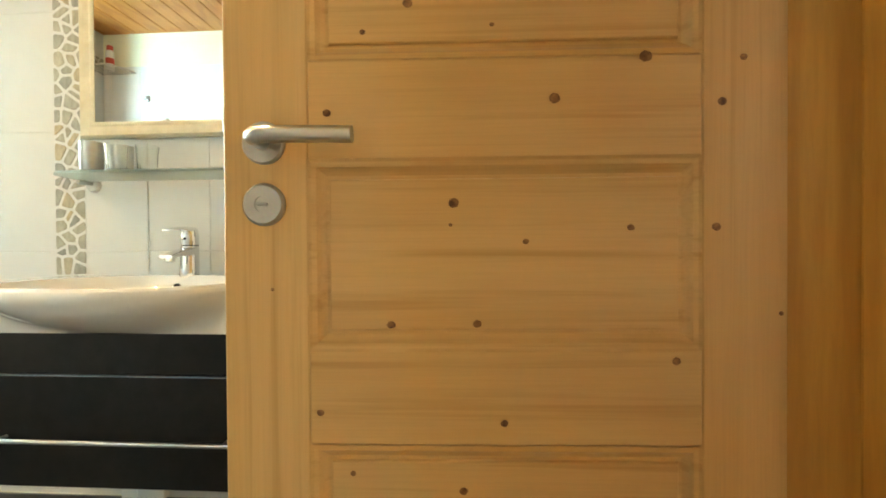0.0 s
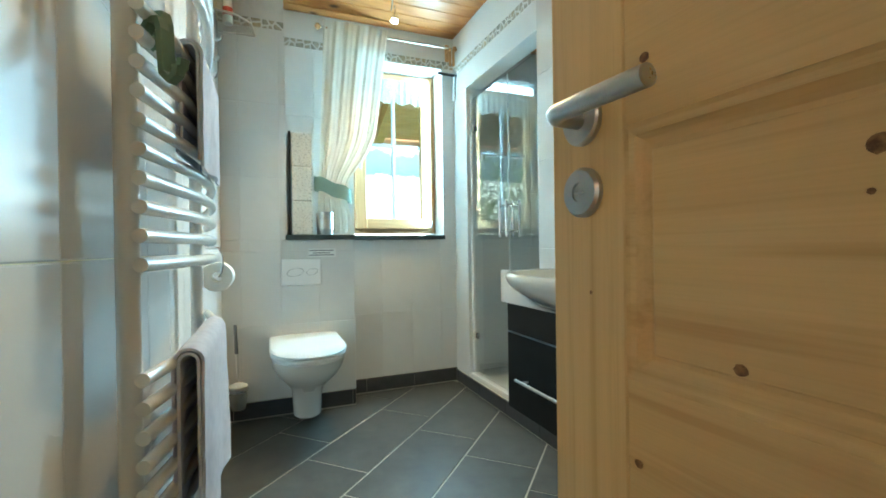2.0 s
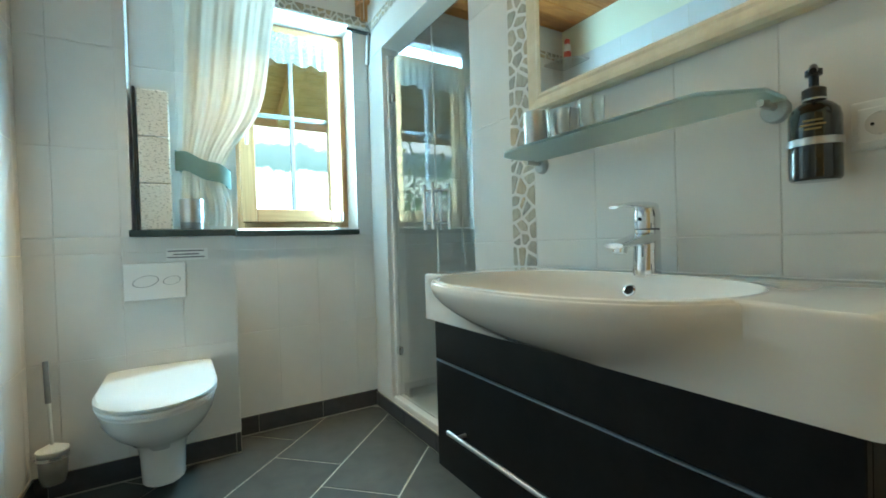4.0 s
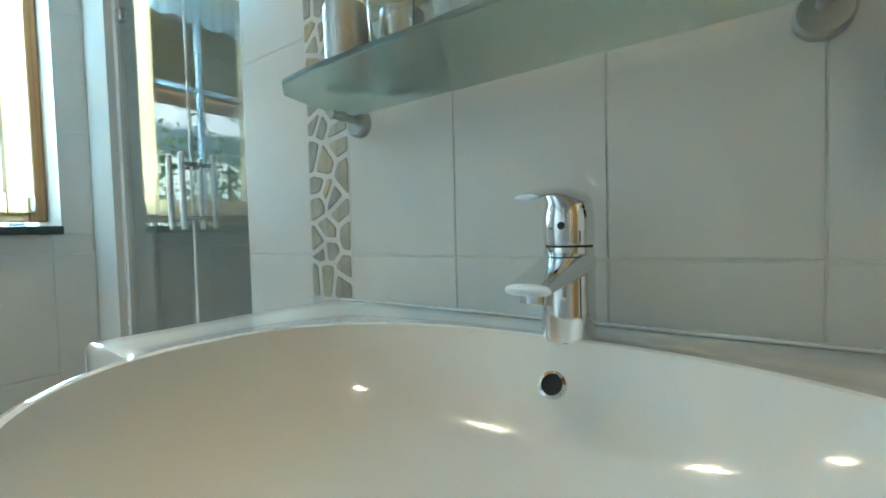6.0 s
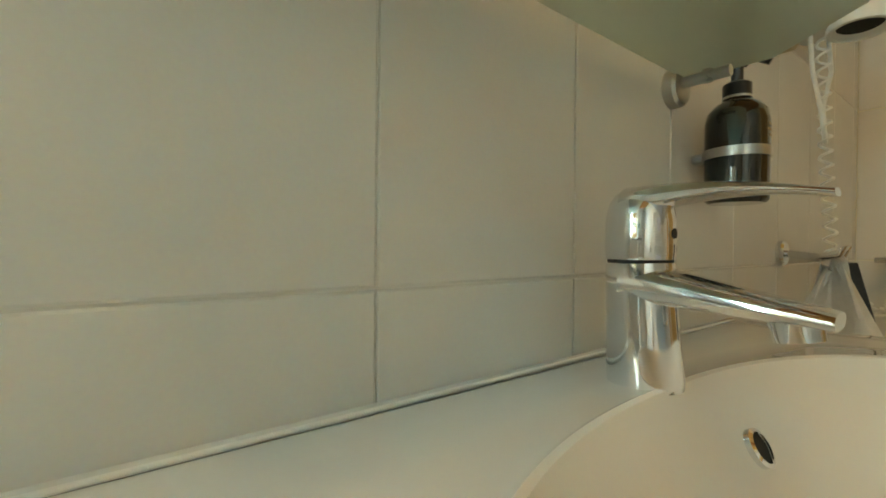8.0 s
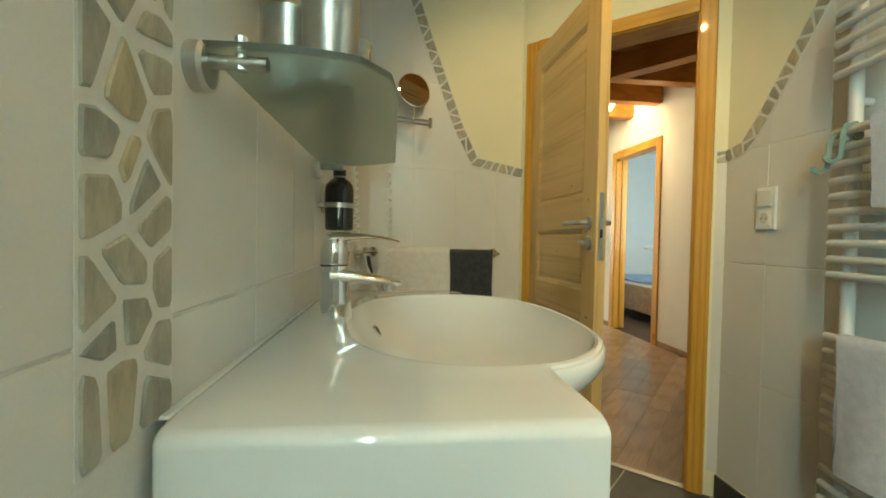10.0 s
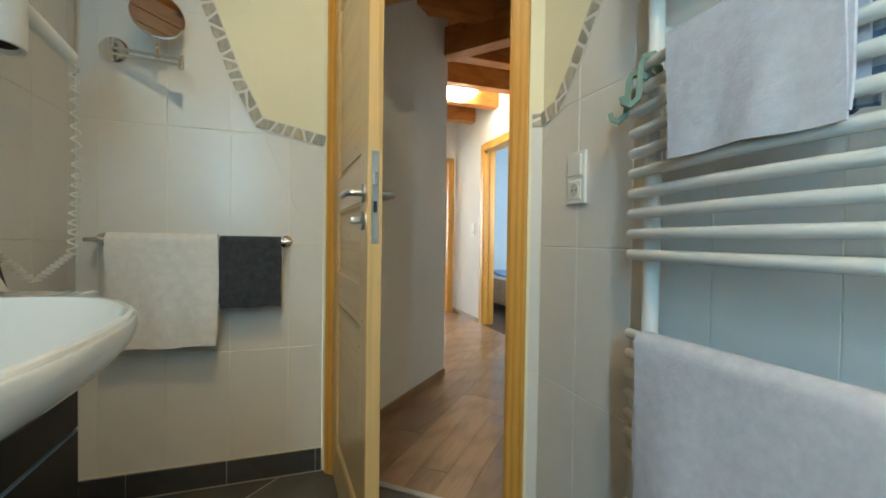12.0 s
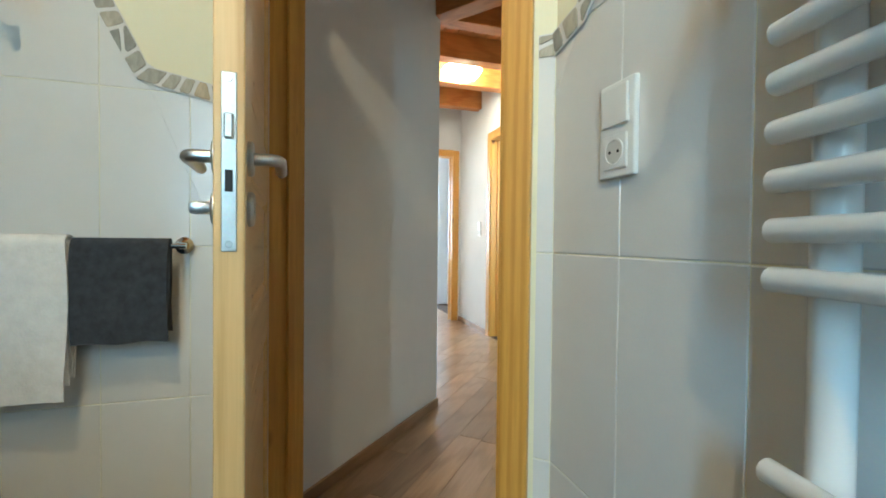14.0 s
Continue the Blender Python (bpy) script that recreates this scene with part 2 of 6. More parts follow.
FLOOR_GROUT = mottled("floor_grout", [(0.3, (0.52, 0.49, 0.40)), (0.7, (0.62, 0.59, 0.50))], 30, 0.85, 250, 0.3)
PINE = wood("pale_pine", (0.66, 0.43, 0.19), (0.50, 0.29, 0.105), (0.10, 0.04, 0.015), 2)
PINE_X = wood("pale_pine_across", (0.66, 0.43, 0.19), (0.50, 0.29, 0.105), (0.10, 0.04, 0.015), 0)
FRAME = wood("orange_pine", (0.70, 0.38, 0.075), (0.54, 0.25, 0.036), (0.12, 0.04, 0.012), 2)
FRAME_X = wood("orange_pine_across", (0.70, 0.38, 0.075), (0.54, 0.25, 0.036), (0.12, 0.04, 0.012), 0)
BEAM = wood("ceiling_beam_pine", (0.56, 0.24, 0.06), (0.40, 0.14, 0.03), (0.09, 0.025, 0.01), 0, 0.5)
BOARD = wood("ceiling_board_pine", (0.56, 0.235, 0.06), (0.42, 0.15, 0.035), (0.12, 0.04, 0.012), 0, 0.45, scale=1.2)
WINDOW_WOOD = wood("window_pine", (0.66, 0.40, 0.19), (0.54, 0.30, 0.125), (0.2, 0.08, 0.03), 2, knots=False)
PARQUET = wood("oak_parquet", (0.36, 0.225, 0.125), (0.25, 0.145, 0.07), (0.12, 0.06, 0.03), 0, 0.3, knots=False, coat=0.3, vary=0.22)
CERAMIC = mottled("white_glazed_ceramic", [(0.3, (0.82, 0.81, 0.78)), (0.7, (0.84, 0.83, 0.80))], 3, 0.08, 300, 0.0, coat=0.5)
ENAMEL = mottled("white_enamel", [(0.3, (0.80, 0.79, 0.76)), (0.7, (0.84, 0.83, 0.80))], 6, 0.25, 300, 0.02)
CHROME = material("polished_chrome", (0.75, 0.76, 0.78), 0.06, 1.0)[0]
STEEL = mottled("brushed_steel", [(0.3, (0.46, 0.46, 0.45)), (0.7, (0.55, 0.55, 0.53))], 30, 0.3, 300, 0.05, metal=1.0)
BLACK = mottled("black_cabinet_front", [(0.3, (0.008, 0.008, 0.009)), (0.7, (0.014, 0.014, 0.015))], 20, 0.42, 200, 0.02)
BLACK.node_tree.nodes["Principled BSDF"].inputs["Specular IOR Level"].default_value = 0.2
GLASS = glassy("clear_glass")
FROST = glassy("frosted_green_glass", (0.72, 0.86, 0.80), 0.35)
MIRROR = material("mirror_glass", (0.9, 0.91, 0.9), 0.01, 1.0)[0]
TOWEL_WHITE = mottled("white_terry", [(0.3, (0.72, 0.71, 0.69)), (0.7, (0.82, 0.81, 0.79))], 40, 0.95, 190, 1.0)
TOWEL_LILAC = mottled("pale_lilac_terry", [(0.3, (0.60, 0.60, 0.68)), (0.7, (0.73, 0.73, 0.80))], 40, 0.95, 190, 1.0)
TOWEL_DARK = mottled("anthracite_terry", [(0.3, (0.03, 0.035, 0.042)), (0.7, (0.06, 0.066, 0.078))], 40, 0.95, 190, 1.0)
PLASTIC = material("white_plastic", (0.80, 0.80, 0.77), 0.3)[0]
GREEN_PLASTIC = mottled("sage_plastic", [(0.3, (0.13, 0.20, 0.13)), (0.7, (0.17, 0.25, 0.17))], 20, 0.4, 200, 0.02)
DARK = material("dark_hole", (0.01, 0.01, 0.01), 0.6)[0]
BROWN_GLASS = material("black_brown_bottle", (0.006, 0.008, 0.006), 0.07, coat=0.6)[0]
BOARD_Y = wood("ceiling_board_pine_long", (0.56, 0.235, 0.06), (0.42, 0.15, 0.035), (0.12, 0.04, 0.012), 1, 0.45, scale=1.2)
PARQUET_BED = mottled("floor_joint_brown", [(0.3, (0.05, 0.03, 0.02)), (0.7, (0.08, 0.05, 0.03))], 20, 0.8)
BLUE_PAINT = mottled("pale_blue_paint", [(0.3, (0.62, 0.70, 0.78)), (0.7, (0.66, 0.74, 0.82))], 4, 0.85, 260, 0.2)


def stone_material():
    m, t, b = material("broken_pebble", (0.3, 0.3, 0.26), 0.55)
    info = t.nodes.new("ShaderNodeObjectInfo")
    col = ramp(t, info.outputs["Random"], [(0.0, (0.30, 0.31, 0.29)), (0.3, (0.42, 0.41, 0.36)), (0.55, (0.50, 0.47, 0.38)), (0.78, (0.36, 0.36, 0.32)), (0.95, (0.52, 0.44, 0.30))])
    v = coords(t, (1, 0.35, 1), turn=(0, 0, 0.5))
    big = node(t, "ShaderNodeTexNoise", Scale=60.0, Detail=6.0, Roughness=0.7)
    t.links.new(v, big.inputs["Vector"])
    grain = ramp(t, big.outputs[0], [(0.35, (0.72, 0.70, 0.66)), (0.62, (1.08, 1.05, 1.0))])
    t.links.new(mixed(t, 0.9, col, grain, "MULTIPLY"), b.inputs["Base Color"])
    bumped(t, b, big.outputs[0], 0.35, 0.002)
    return m


STONE = stone_material()


def door_pine(name, axis):
    """Pale lacquered pine: straight fine grain along one axis, broad soft bands, few darker year lines."""
    m, t, b = material(name, (0.69, 0.465, 0.2), 0.33, 0.0, 0.2)
    info = t.nodes.new("ShaderNodeObjectInfo")
    comb = t.nodes.new("ShaderNodeVectorMath")
    comb.operation = "SCALE"
    comb.inputs[0].default_value = (3.0, 5.0, 7.0)
    t.links.new(info.outputs["Random"], comb.inputs["Scale"])

    def field(across, along):
        stretch = [across] * 3
        stretch[axis] = along
        add = t.nodes.new("ShaderNodeVectorMath")
        add.operation = "ADD"
        t.links.new(coords(t, stretch), add.inputs[0])
        t.links.new(comb.outputs[0], add.inputs[1])
        return add.outputs[0]

    broad = node(t, "ShaderNodeTexNoise", Scale=1.0, Detail=3.0)
    lines = node(t, "ShaderNodeTexNoise", Scale=1.0, Detail=3.0, Roughness=0.55, Distortion=0.25)
    fibre = node(t, "ShaderNodeTexNoise", Scale=1.0, Detail=2.0)
    for n, v in ((broad, field(11.0, 0.9)), (lines, field(60.0, 1.3)), (fibre, field(420.0, 9.0))):
        t.links.new(v, n.inputs["Vector"])
    col = ramp(t, broad.outputs[0], [(0.3, (0.72, 0.50, 0.225)), (0.7, (0.63, 0.405, 0.16))])
    col = mixed(t, 0.75, col, ramp(t, lines.outputs[0], [(0.36, (1.04, 1.03, 1.0)), (0.54, (1, 1, 1)), (0.70, (0.80, 0.70, 0.56))]), "MULTIPLY")
    col = mixed(t, 0.6, col, ramp(t, fibre.outputs[0], [(0.35, (0.93, 0.91, 0.87)), (0.6, (1, 1, 1))]), "MULTIPLY")
    t.links.new(col, b.inputs["Base Color"])
    bumped(t, b, lines.outputs[0], 0.05, 0.001)
    return m


DOOR_PINE = door_pine("door_pine", 2)
DOOR_PINE_X = door_pine("door_pine_across", 0)
KNOT = mottled("pine_knot", [(0.35, (0.11, 0.045, 0.016)), (0.65, (0.34, 0.18, 0.065))], 130, 0.5, 400, 0.1)
WINDOW_WOOD_X = wood("window_pine_across", (0.66, 0.40, 0.19), (0.54, 0.30, 0.125), (0.2, 0.08, 0.03), 0, knots=False)
EAVE_WOOD = wood("eave_pine", (0.80, 0.52, 0.28), (0.70, 0.42, 0.20), (0.2, 0.08, 0.03), 0, knots=False)
WHITE_BAR = material("grey_glazing_bar", (0.35, 0.36, 0.36), 0.4)[0]
MEADOW = mottled("meadow", [(0.3, (0.10, 0.17, 0.05)), (0.7, (0.16, 0.24, 0.08))], 0.5, 0.9, 6, 0.2)
BARK = mottled("bark", [(0.3, (0.08, 0.06, 0.045)), (0.7, (0.14, 0.11, 0.08))], 12, 0.9, 60, 0.5)
LEAF = mottled("leaf_green", [(0.3, (0.05, 0.12, 0.025)), (0.7, (0.12, 0.22, 0.05))], 2, 0.6, 20, 0.1)


def cloth(name, stops, through_light=0.35, scale=260.0):
    m, t, b = material(name, stops[0][1], 0.9)
    v = coords(t)
    n = node(t, "ShaderNodeTexNoise", Scale=9.0, Detail=5.0)
    w = node(t, "ShaderNodeTexNoise", Scale=scale, Detail=2.0)
    for k in (n, w):
        t.links.new(v, k.inputs["Vector"])
    col = ramp(t, n.outputs[0], stops)
    t.links.new(col, b.inputs["Base Color"])
    bumped(t, b, w.outputs[0], 0.3, 0.001)
    tr = t.nodes.new("ShaderNodeBsdfTranslucent")
    t.links.new(col, tr.inputs[0])
    mix = t.nodes.new("ShaderNodeMixShader")
    mix.inputs[0].default_value = through_light
    t.links.new(b.outputs[0], mix.inputs[1])
    t.links.new(tr.outputs[0], mix.inputs[2])
    t.links.new(mix.outputs[0], t.nodes["Material Output"].inputs[0])
    return m


CURTAIN = cloth("cream_cotton", [(0.3, (0.74, 0.70, 0.60)), (0.7, (0.80, 0.76, 0.66))], 0.16)
SAGE_CLOTH = cloth("sage_cloth", [(0.3, (0.20, 0.30, 0.27)), (0.7, (0.25, 0.36, 0.32))], 0.1)


def lace_material():
    m = cloth("white_lace", [(0.3, (0.78, 0.82, 0.80)), (0.7, (0.84, 0.87, 0.85))], 0.5)
    t = m.node_tree
    clear = t.nodes.new("ShaderNodeBsdfTransparent")
    mix = t.nodes.new("ShaderNodeMixShader")
    was = t.nodes["Material Output"].inputs[0].links[0].from_socket
    wv = node(t, "ShaderNodeTexNoise", Scale=220.0)
    t.links.new(coords(t), wv.inputs["Vector"])
    fac = ramp(t, wv.outputs[0], [(0.42, (0.1, 0.1, 0.1)), (0.55, (0.7, 0.7, 0.7))])
    t.links.new(fac, mix.inputs[0])
    t.links.new(was, mix.inputs[1])
    t.links.new(clear.outputs[0], mix.inputs[2])
    t.links.new(mix.outputs[0], t.nodes["Material Output"].inputs[0])
    return m


LACE = lace_material()


def distance_glow_material():
    """Distance with its glare put in as emission: bright field and sky, a soft blue-green line of woods between."""
    m, t, b = material("glowing_distance", (0, 0, 0), 1.0)
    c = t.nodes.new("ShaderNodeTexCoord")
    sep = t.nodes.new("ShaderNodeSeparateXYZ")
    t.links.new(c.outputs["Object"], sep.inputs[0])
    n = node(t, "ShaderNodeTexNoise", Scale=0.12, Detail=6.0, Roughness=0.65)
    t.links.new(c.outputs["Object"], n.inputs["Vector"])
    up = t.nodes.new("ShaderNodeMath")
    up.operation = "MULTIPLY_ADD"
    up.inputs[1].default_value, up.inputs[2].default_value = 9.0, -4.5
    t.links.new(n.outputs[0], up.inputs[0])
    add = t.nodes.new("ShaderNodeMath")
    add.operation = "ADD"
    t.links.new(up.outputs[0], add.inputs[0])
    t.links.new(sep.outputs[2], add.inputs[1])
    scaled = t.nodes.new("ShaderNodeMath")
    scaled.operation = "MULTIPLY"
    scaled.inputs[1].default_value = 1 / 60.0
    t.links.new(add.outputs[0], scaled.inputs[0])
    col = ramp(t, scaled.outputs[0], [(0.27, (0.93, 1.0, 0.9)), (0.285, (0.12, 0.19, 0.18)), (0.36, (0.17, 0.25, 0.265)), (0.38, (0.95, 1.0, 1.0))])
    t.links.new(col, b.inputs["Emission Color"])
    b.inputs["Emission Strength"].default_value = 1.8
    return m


DISTANCE_GLOW = distance_glow_material()
EDGE_BLUE = material("pale_plastic_edge", (0.30, 0.40, 0.52), 0.3)[0]
MIRROR_FRAME = mottled("cream_gold_frame", [(0.3, (0.62, 0.55, 0.38)), (0.7, (0.74, 0.68, 0.52))], 18, 0.35, 200, 0.1, coat=0.2)
BLACK_PLASTIC = material("black_plastic", (0.012, 0.012, 0.012), 0.3)[0]
GOLD = material("gold_print", (0.30, 0.21, 0.09), 0.4, 0.6)[0]
SOCKET_GREY = material("socket_well_plastic", (0.62, 0.60, 0.55), 0.4)[0]
CLEAR_SEAL = material("clear_seal", (0.75, 0.78, 0.76), 0.2)[0]
FROST_CLEAR = glassy("frosted_clear_glass", (0.9, 0.92, 0.92), 0.3)
PAPER = mottled("white_paper", [(0.3, (0.78, 0.78, 0.76)), (0.7, (0.83, 0.83, 0.81))], 30, 0.9, 300, 0.2)
INK = material("grey_print", (0.16, 0.16, 0.17), 0.8)[0]
PLATE_WHITE = material("glossy_white_plastic", (0.86, 0.86, 0.85), 0.12, coat=0.3)[0]
GREY_PLASTIC = material("grey_plastic", (0.25, 0.25, 0.26), 0.4)[0]
RED_PLASTIC = mottled("red_print", [(0.3, (0.50, 0.06, 0.04)), (0.7, (0.60, 0.10, 0.06))], 20, 0.5, 200, 0.1)
SKIRT = wood("oak_skirting", (0.36, 0.22, 0.12), (0.25, 0.145, 0.07), (0.12, 0.06, 0.03), 0, 0.4, knots=False)
BLUE_CLOTH = mottled("blue_quilt", [(0.3, (0.16, 0.26, 0.46)), (0.7, (0.28, 0.40, 0.60))], 12, 0.95, 300, 0.5)
POSTER_A = mottled("orange_picture", [(0.3, (0.55, 0.25, 0.12)), (0.7, (0.75, 0.50, 0.30))], 14, 0.6, 100, 0.0)
POSTER_B = mottled("yellow_picture", [(0.3, (0.65, 0.50, 0.14)), (0.7, (0.78, 0.66, 0.30))], 14, 0.6, 100, 0.0)
BULB = emitting("halogen_glow", (1.0, 0.86, 0.62), 16)
LAMP_GLASS = emitting("lit_lamp_glass", (1.0, 0.86, 0.62), 26)


def stripe_material():
    m, t, b = material("grey_striped_terry", (0.5, 0.5, 0.55), 0.95)
    w = node(t, "ShaderNodeTexWave", Scale=14.0)
    w.bands_direction = "Z"
    t.links.new(coords(t), w.inputs["Vector"])
    t.links.new(ramp(t, w.outputs[0], [(0.4, (0.34, 0.42, 0.52)), (0.6, (0.12, 0.17, 0.25))]), b.inputs["Base Color"])
    return m


TOWEL_STRIPE = stripe_material()


def birch_material():
    """White card with scattered dark dashes."""
    m, t, b = material("birch_pattern_card", (0.75, 0.74, 0.68), 0.7)
    v = coords(t, (75, 75, 210))
    n = node(t, "ShaderNodeTexNoise", Scale=1.0, Detail=2.0)
    t.links.new(v, n.inputs["Vector"])
    t.links.new(ramp(t, n.outputs[0], [(0.56, (0.76, 0.75, 0.69)), (0.66, (0.36, 0.35, 0.31))]), b.inputs["Base Color"])
    return m


BIRCH = birch_material()

# ---- plan ----
X_R, Y_W, Y_BOX, Y_T, Y_STUB = -1.51, 1.63, 1.45, -1.573, 0.575
C1, C2 = Vector((-0.845, Y_T)), Vector((X_R, -0.963))
TOP, HALL_TOP, SKIN = 2.485, 2.62, 0.002
U = (C2 - C1).normalized()
IN = Vector((U.y, -U.x))
SPAN = (C2 - C1).length
TILE_H, JOINT_Z = 0.430, 0.963


def wall(name, outline, z0, z1, mat, label):
    return thing(name, bm_prism(outline, z0, z1), mat, label=label, category="wall", kind="structure")


def rect(x0, y0, x1, y1):
    return [(x0, y0), (x1, y0), (x1, y1), (x0, y1)]


def on_door(u, n):
    p = C1 + U * u + IN * n
    return (p.x, p.y)


def quad_on(a, b, out, depth):
    """The plan of a wall from a to b, with its thickness on the side `out`."""
    a, b, out = Vector(a), Vector(b), Vector(out) * depth
    return [tuple(a), tuple(b), tuple(b + out), tuple(a + out)]


floor = thing("floor", bm_prism([(0.0, Y_W), (X_R, Y_W), tuple(C2), tuple(C1), (0.0, Y_T)], -0.12, -0.003), FLOOR_GROUT, label="pale cement joints between dark slate floor tiles", category="floor", kind="structure")
S = SKIN
wall_vanity = wall("wall_vanity", rect(S, Y_T - 0.12, 0.12, Y_STUB), 0, TOP, GROUT, "white tiled bathroom wall behind the washbasin")
wall_header = wall("wall_header", rect(S, Y_STUB, 0.12, Y_W), 2.06, TOP, PAINT, "white painted lintel above the shower opening")
wall_shower_jamb = wall("wall_shower_jamb", rect(0.004, 1.42, 0.12, Y_W), 0.0, 2.06, PAINT, "narrow white wall strip beside the shower door")
wall_shower_back = wall("wall_shower_back", rect(0.85, Y_STUB - 0.12, 0.97, Y_W + 0.3), 0, TOP, GROUT, "white tiled back wall of the shower")
wall_shower_side = wall("wall_shower_side", rect(0.12, Y_STUB - 0.12, 0.85, Y_STUB), 0, TOP, GROUT, "white tiled side wall of the shower")
wall_towel = wall("wall_towel", rect(C1.x, Y_T - 0.12, S, Y_T - S), 0, TOP, CREAM, "cream painted wall with white tiles below a pebble border")
wall_radiator = wall("wall_radiator", rect(X_R - 0.12, C2.y, X_R - S, Y_W + 0.3), 0, TOP, CREAM, "cream painted wall with white tiles behind the towel radiator")
WX0, WX1, WZ0, WZ1 = -0.73, -0.09, 1.06, 2.25
bm = bm_prism(rect(X_R - S, Y_W + S, WX0, Y_W + 0.3), 0, TOP)
merge(bm, bm_prism(rect(WX1, Y_W + S, 0.85, Y_W + 0.3), 0, TOP))
merge(bm, bm_prism(rect(WX0, Y_W + S, WX1, Y_W + 0.3), 0, WZ0))
merge(bm, bm_prism(rect(WX0, Y_W + S, WX1, Y_W + 0.3), WZ1, TOP))
wall_window = thing("wall_window", bm, PAINT, label="white wall with a deep window opening", category="wall", kind="structure")
wall_box = thing("wall_box", merge(bm_prism(rect(X_R - S, Y_BOX + S, -1.16 - S, Y_W), 0, TOP), bm_prism(rect(-1.16 - S, Y_BOX + S, -0.766 - S, Y_W), 0, 1.03)), GROUT, label="white tiled boxing for the cistern below the window", category="wall", kind="structure")
HEAD, U0, U1, DEEP = 2.0, 0.075, SPAN - 0.095, 0.15
bm = bm_prism([on_door(0, -S), on_door(U0, -S), on_door(U0, -DEEP), on_door(-0.06, -DEEP), on_door(-0.02, -S - 0.03)], 0, HALL_TOP)
merge(bm, bm_prism([on_door(U1, -S), on_door(SPAN, -S), on_door(SPAN + 0.3, -DEEP), on_door(U1, -DEEP)], 0, HALL_TOP))
merge(bm, bm_prism([on_door(U0, -S), on_door(U1, -S), on_door(U1, -DEEP), on_door(U0, -DEEP)], HEAD, HALL_TOP))
wall_door = thing("wall_door", bm, CREAM, label="narrow slanting cream wall around the bathroom door", category="wall", kind="structure")


def board_ceiling(name, x0, x1, y0, y1, z, label, along_x=True):
    """Tongued boards, one mesh, with grooves between them."""
    bm, step = bmesh.new(), 0.115
    n = int(((y1 - y0) if along_x else (x1 - x0)) / step) + 1
    for k in range(n):
        a = (y0 if along_x else x0) + k * step
        b = min(a + step - 0.004, y1 if along_x else x1)
        if b - a < 0.01:
            continue
        if along_x:
            bm_box(x1 - x0, b - a, 0.02, ((x0 + x1) / 2, (a + b) / 2, z), 0.003, 1, bm)
        else:
            bm_box(b - a, y1 - y0, 0.02, ((a + b) / 2, (y0 + y1) / 2, z), 0.003, 1, bm)
    bm_box(x1 - x0, y1 - y0, 0.02, ((x0 + x1) / 2, (y0 + y1) / 2, z + 0.021), 0, 1, bm)
    return thing(name, bm, BOARD if along_x else BOARD_Y, label=label, category="ceiling", kind="structure")


ceiling = board_ceiling("ceiling", X_R - 0.1, 0.95, Y_T - 0.1, Y_W + 0.28, TOP, "varnished orange pine board ceiling of the bathroom")

# ---- hall ----
H0 = Vector((-1.765, -2.64))
HX, HY = -2.83, -5.25
hall_floor = thing("hall_floor", bm_prism([(-6, -8.5), (0.6, -8.5), (0.6, -2.2), on_door(-0.5, -0.012), on_door(0, -0.001), on_door(SPAN, -0.001), on_door(SPAN + 0.5, -0.012), (-2.3, 0.4), (-6, 0.4)], -0.12, -0.006), PARQUET_BED, label="brown joints between oak floor planks", category="floor", kind="structure")
hall_wall_near = wall("hall_wall_near", quad_on(on_door(-0.06, -DEEP), H0, (0.68, -0.73), 0.1), 0, HALL_TOP, PAINT, "white plastered hall wall beside the bathroom door")
hall_wall_turn = wall("hall_wall_turn", [tuple(H0), (H0.x, HY - 0.1), (H0.x + 0.12, HY - 0.1), (H0.x + 0.12, H0.y + 0.05)], 0, HALL_TOP, PAINT, "white plastered hall wall")
DY0, DY1, DHEAD = -4.31, -3.49, 2.04
bm = bm_prism(rect(HX - 0.12, HY - 0.1, HX, DY0), 0, HALL_TOP)
merge(bm, bm_prism(rect(HX - 0.12, DY1, HX, 0.4), 0, HALL_TOP))
merge(bm, bm_prism(rect(HX - 0.12, DY0, HX, DY1), DHEAD, HALL_TOP))
hall_wall_side = thing("hall_wall_side", bm, PAINT, label="white plastered hall wall with a doorway to a bedroom", category="wall", kind="structure")
EX0, EX1 = -2.74, -1.95
bm = bm_prism(rect(HX, HY - 0.12, EX0, HY), 0, HALL_TOP)
merge(bm, bm_prism(rect(EX1, HY - 0.12, H0.x + 0.1, HY), 0, HALL_TOP))
merge(bm, bm_prism(rect(EX0, HY - 0.12, EX1, HY), DHEAD, HALL_TOP))
hall_wall_end = thing("hall_wall_end", bm, PAINT, label="white end wall of the hall with a doorway", category="wall", kind="structure")
hall_wall_back = wall("hall_wall_back", rect(HX, -0.3, -1.6, -0.18), 0, HALL_TOP, PAINT, "white plastered hall wall")
hall_ceiling = board_ceiling("hall_ceiling", HX, 0.5, -5.4, -0.2, HALL_TOP, "varnished orange pine board ceiling of the hall", False)
BED_X, BED_Y0, BED_Y1 = -5.3, -6.6, -3.2
bm = bm_prism(rect(BED_X - 0.1, BED_Y0, BED_X, BED_Y1), 0, 2.6)
merge(bm, bm_prism(rect(BED_X, BED_Y0 - 0.1, HX - 0.12, BED_Y0), 0, 2.6))
# added opening for the fill lamp, on the side hidden from the hall
merge(bm, bm_prism(rect(BED_X, BED_Y1, -4.9, BED_Y1 + 0.1), 0, 2.6))
merge(bm, bm_prism(rect(-3.4, BED_Y1, HX - 0.12, BED_Y1 + 0.1), 0, 2.6))
merge(bm, bm_prism(rect(-4.9, BED_Y1, -3.4, BED_Y1 + 0.1), 0, 0.9))
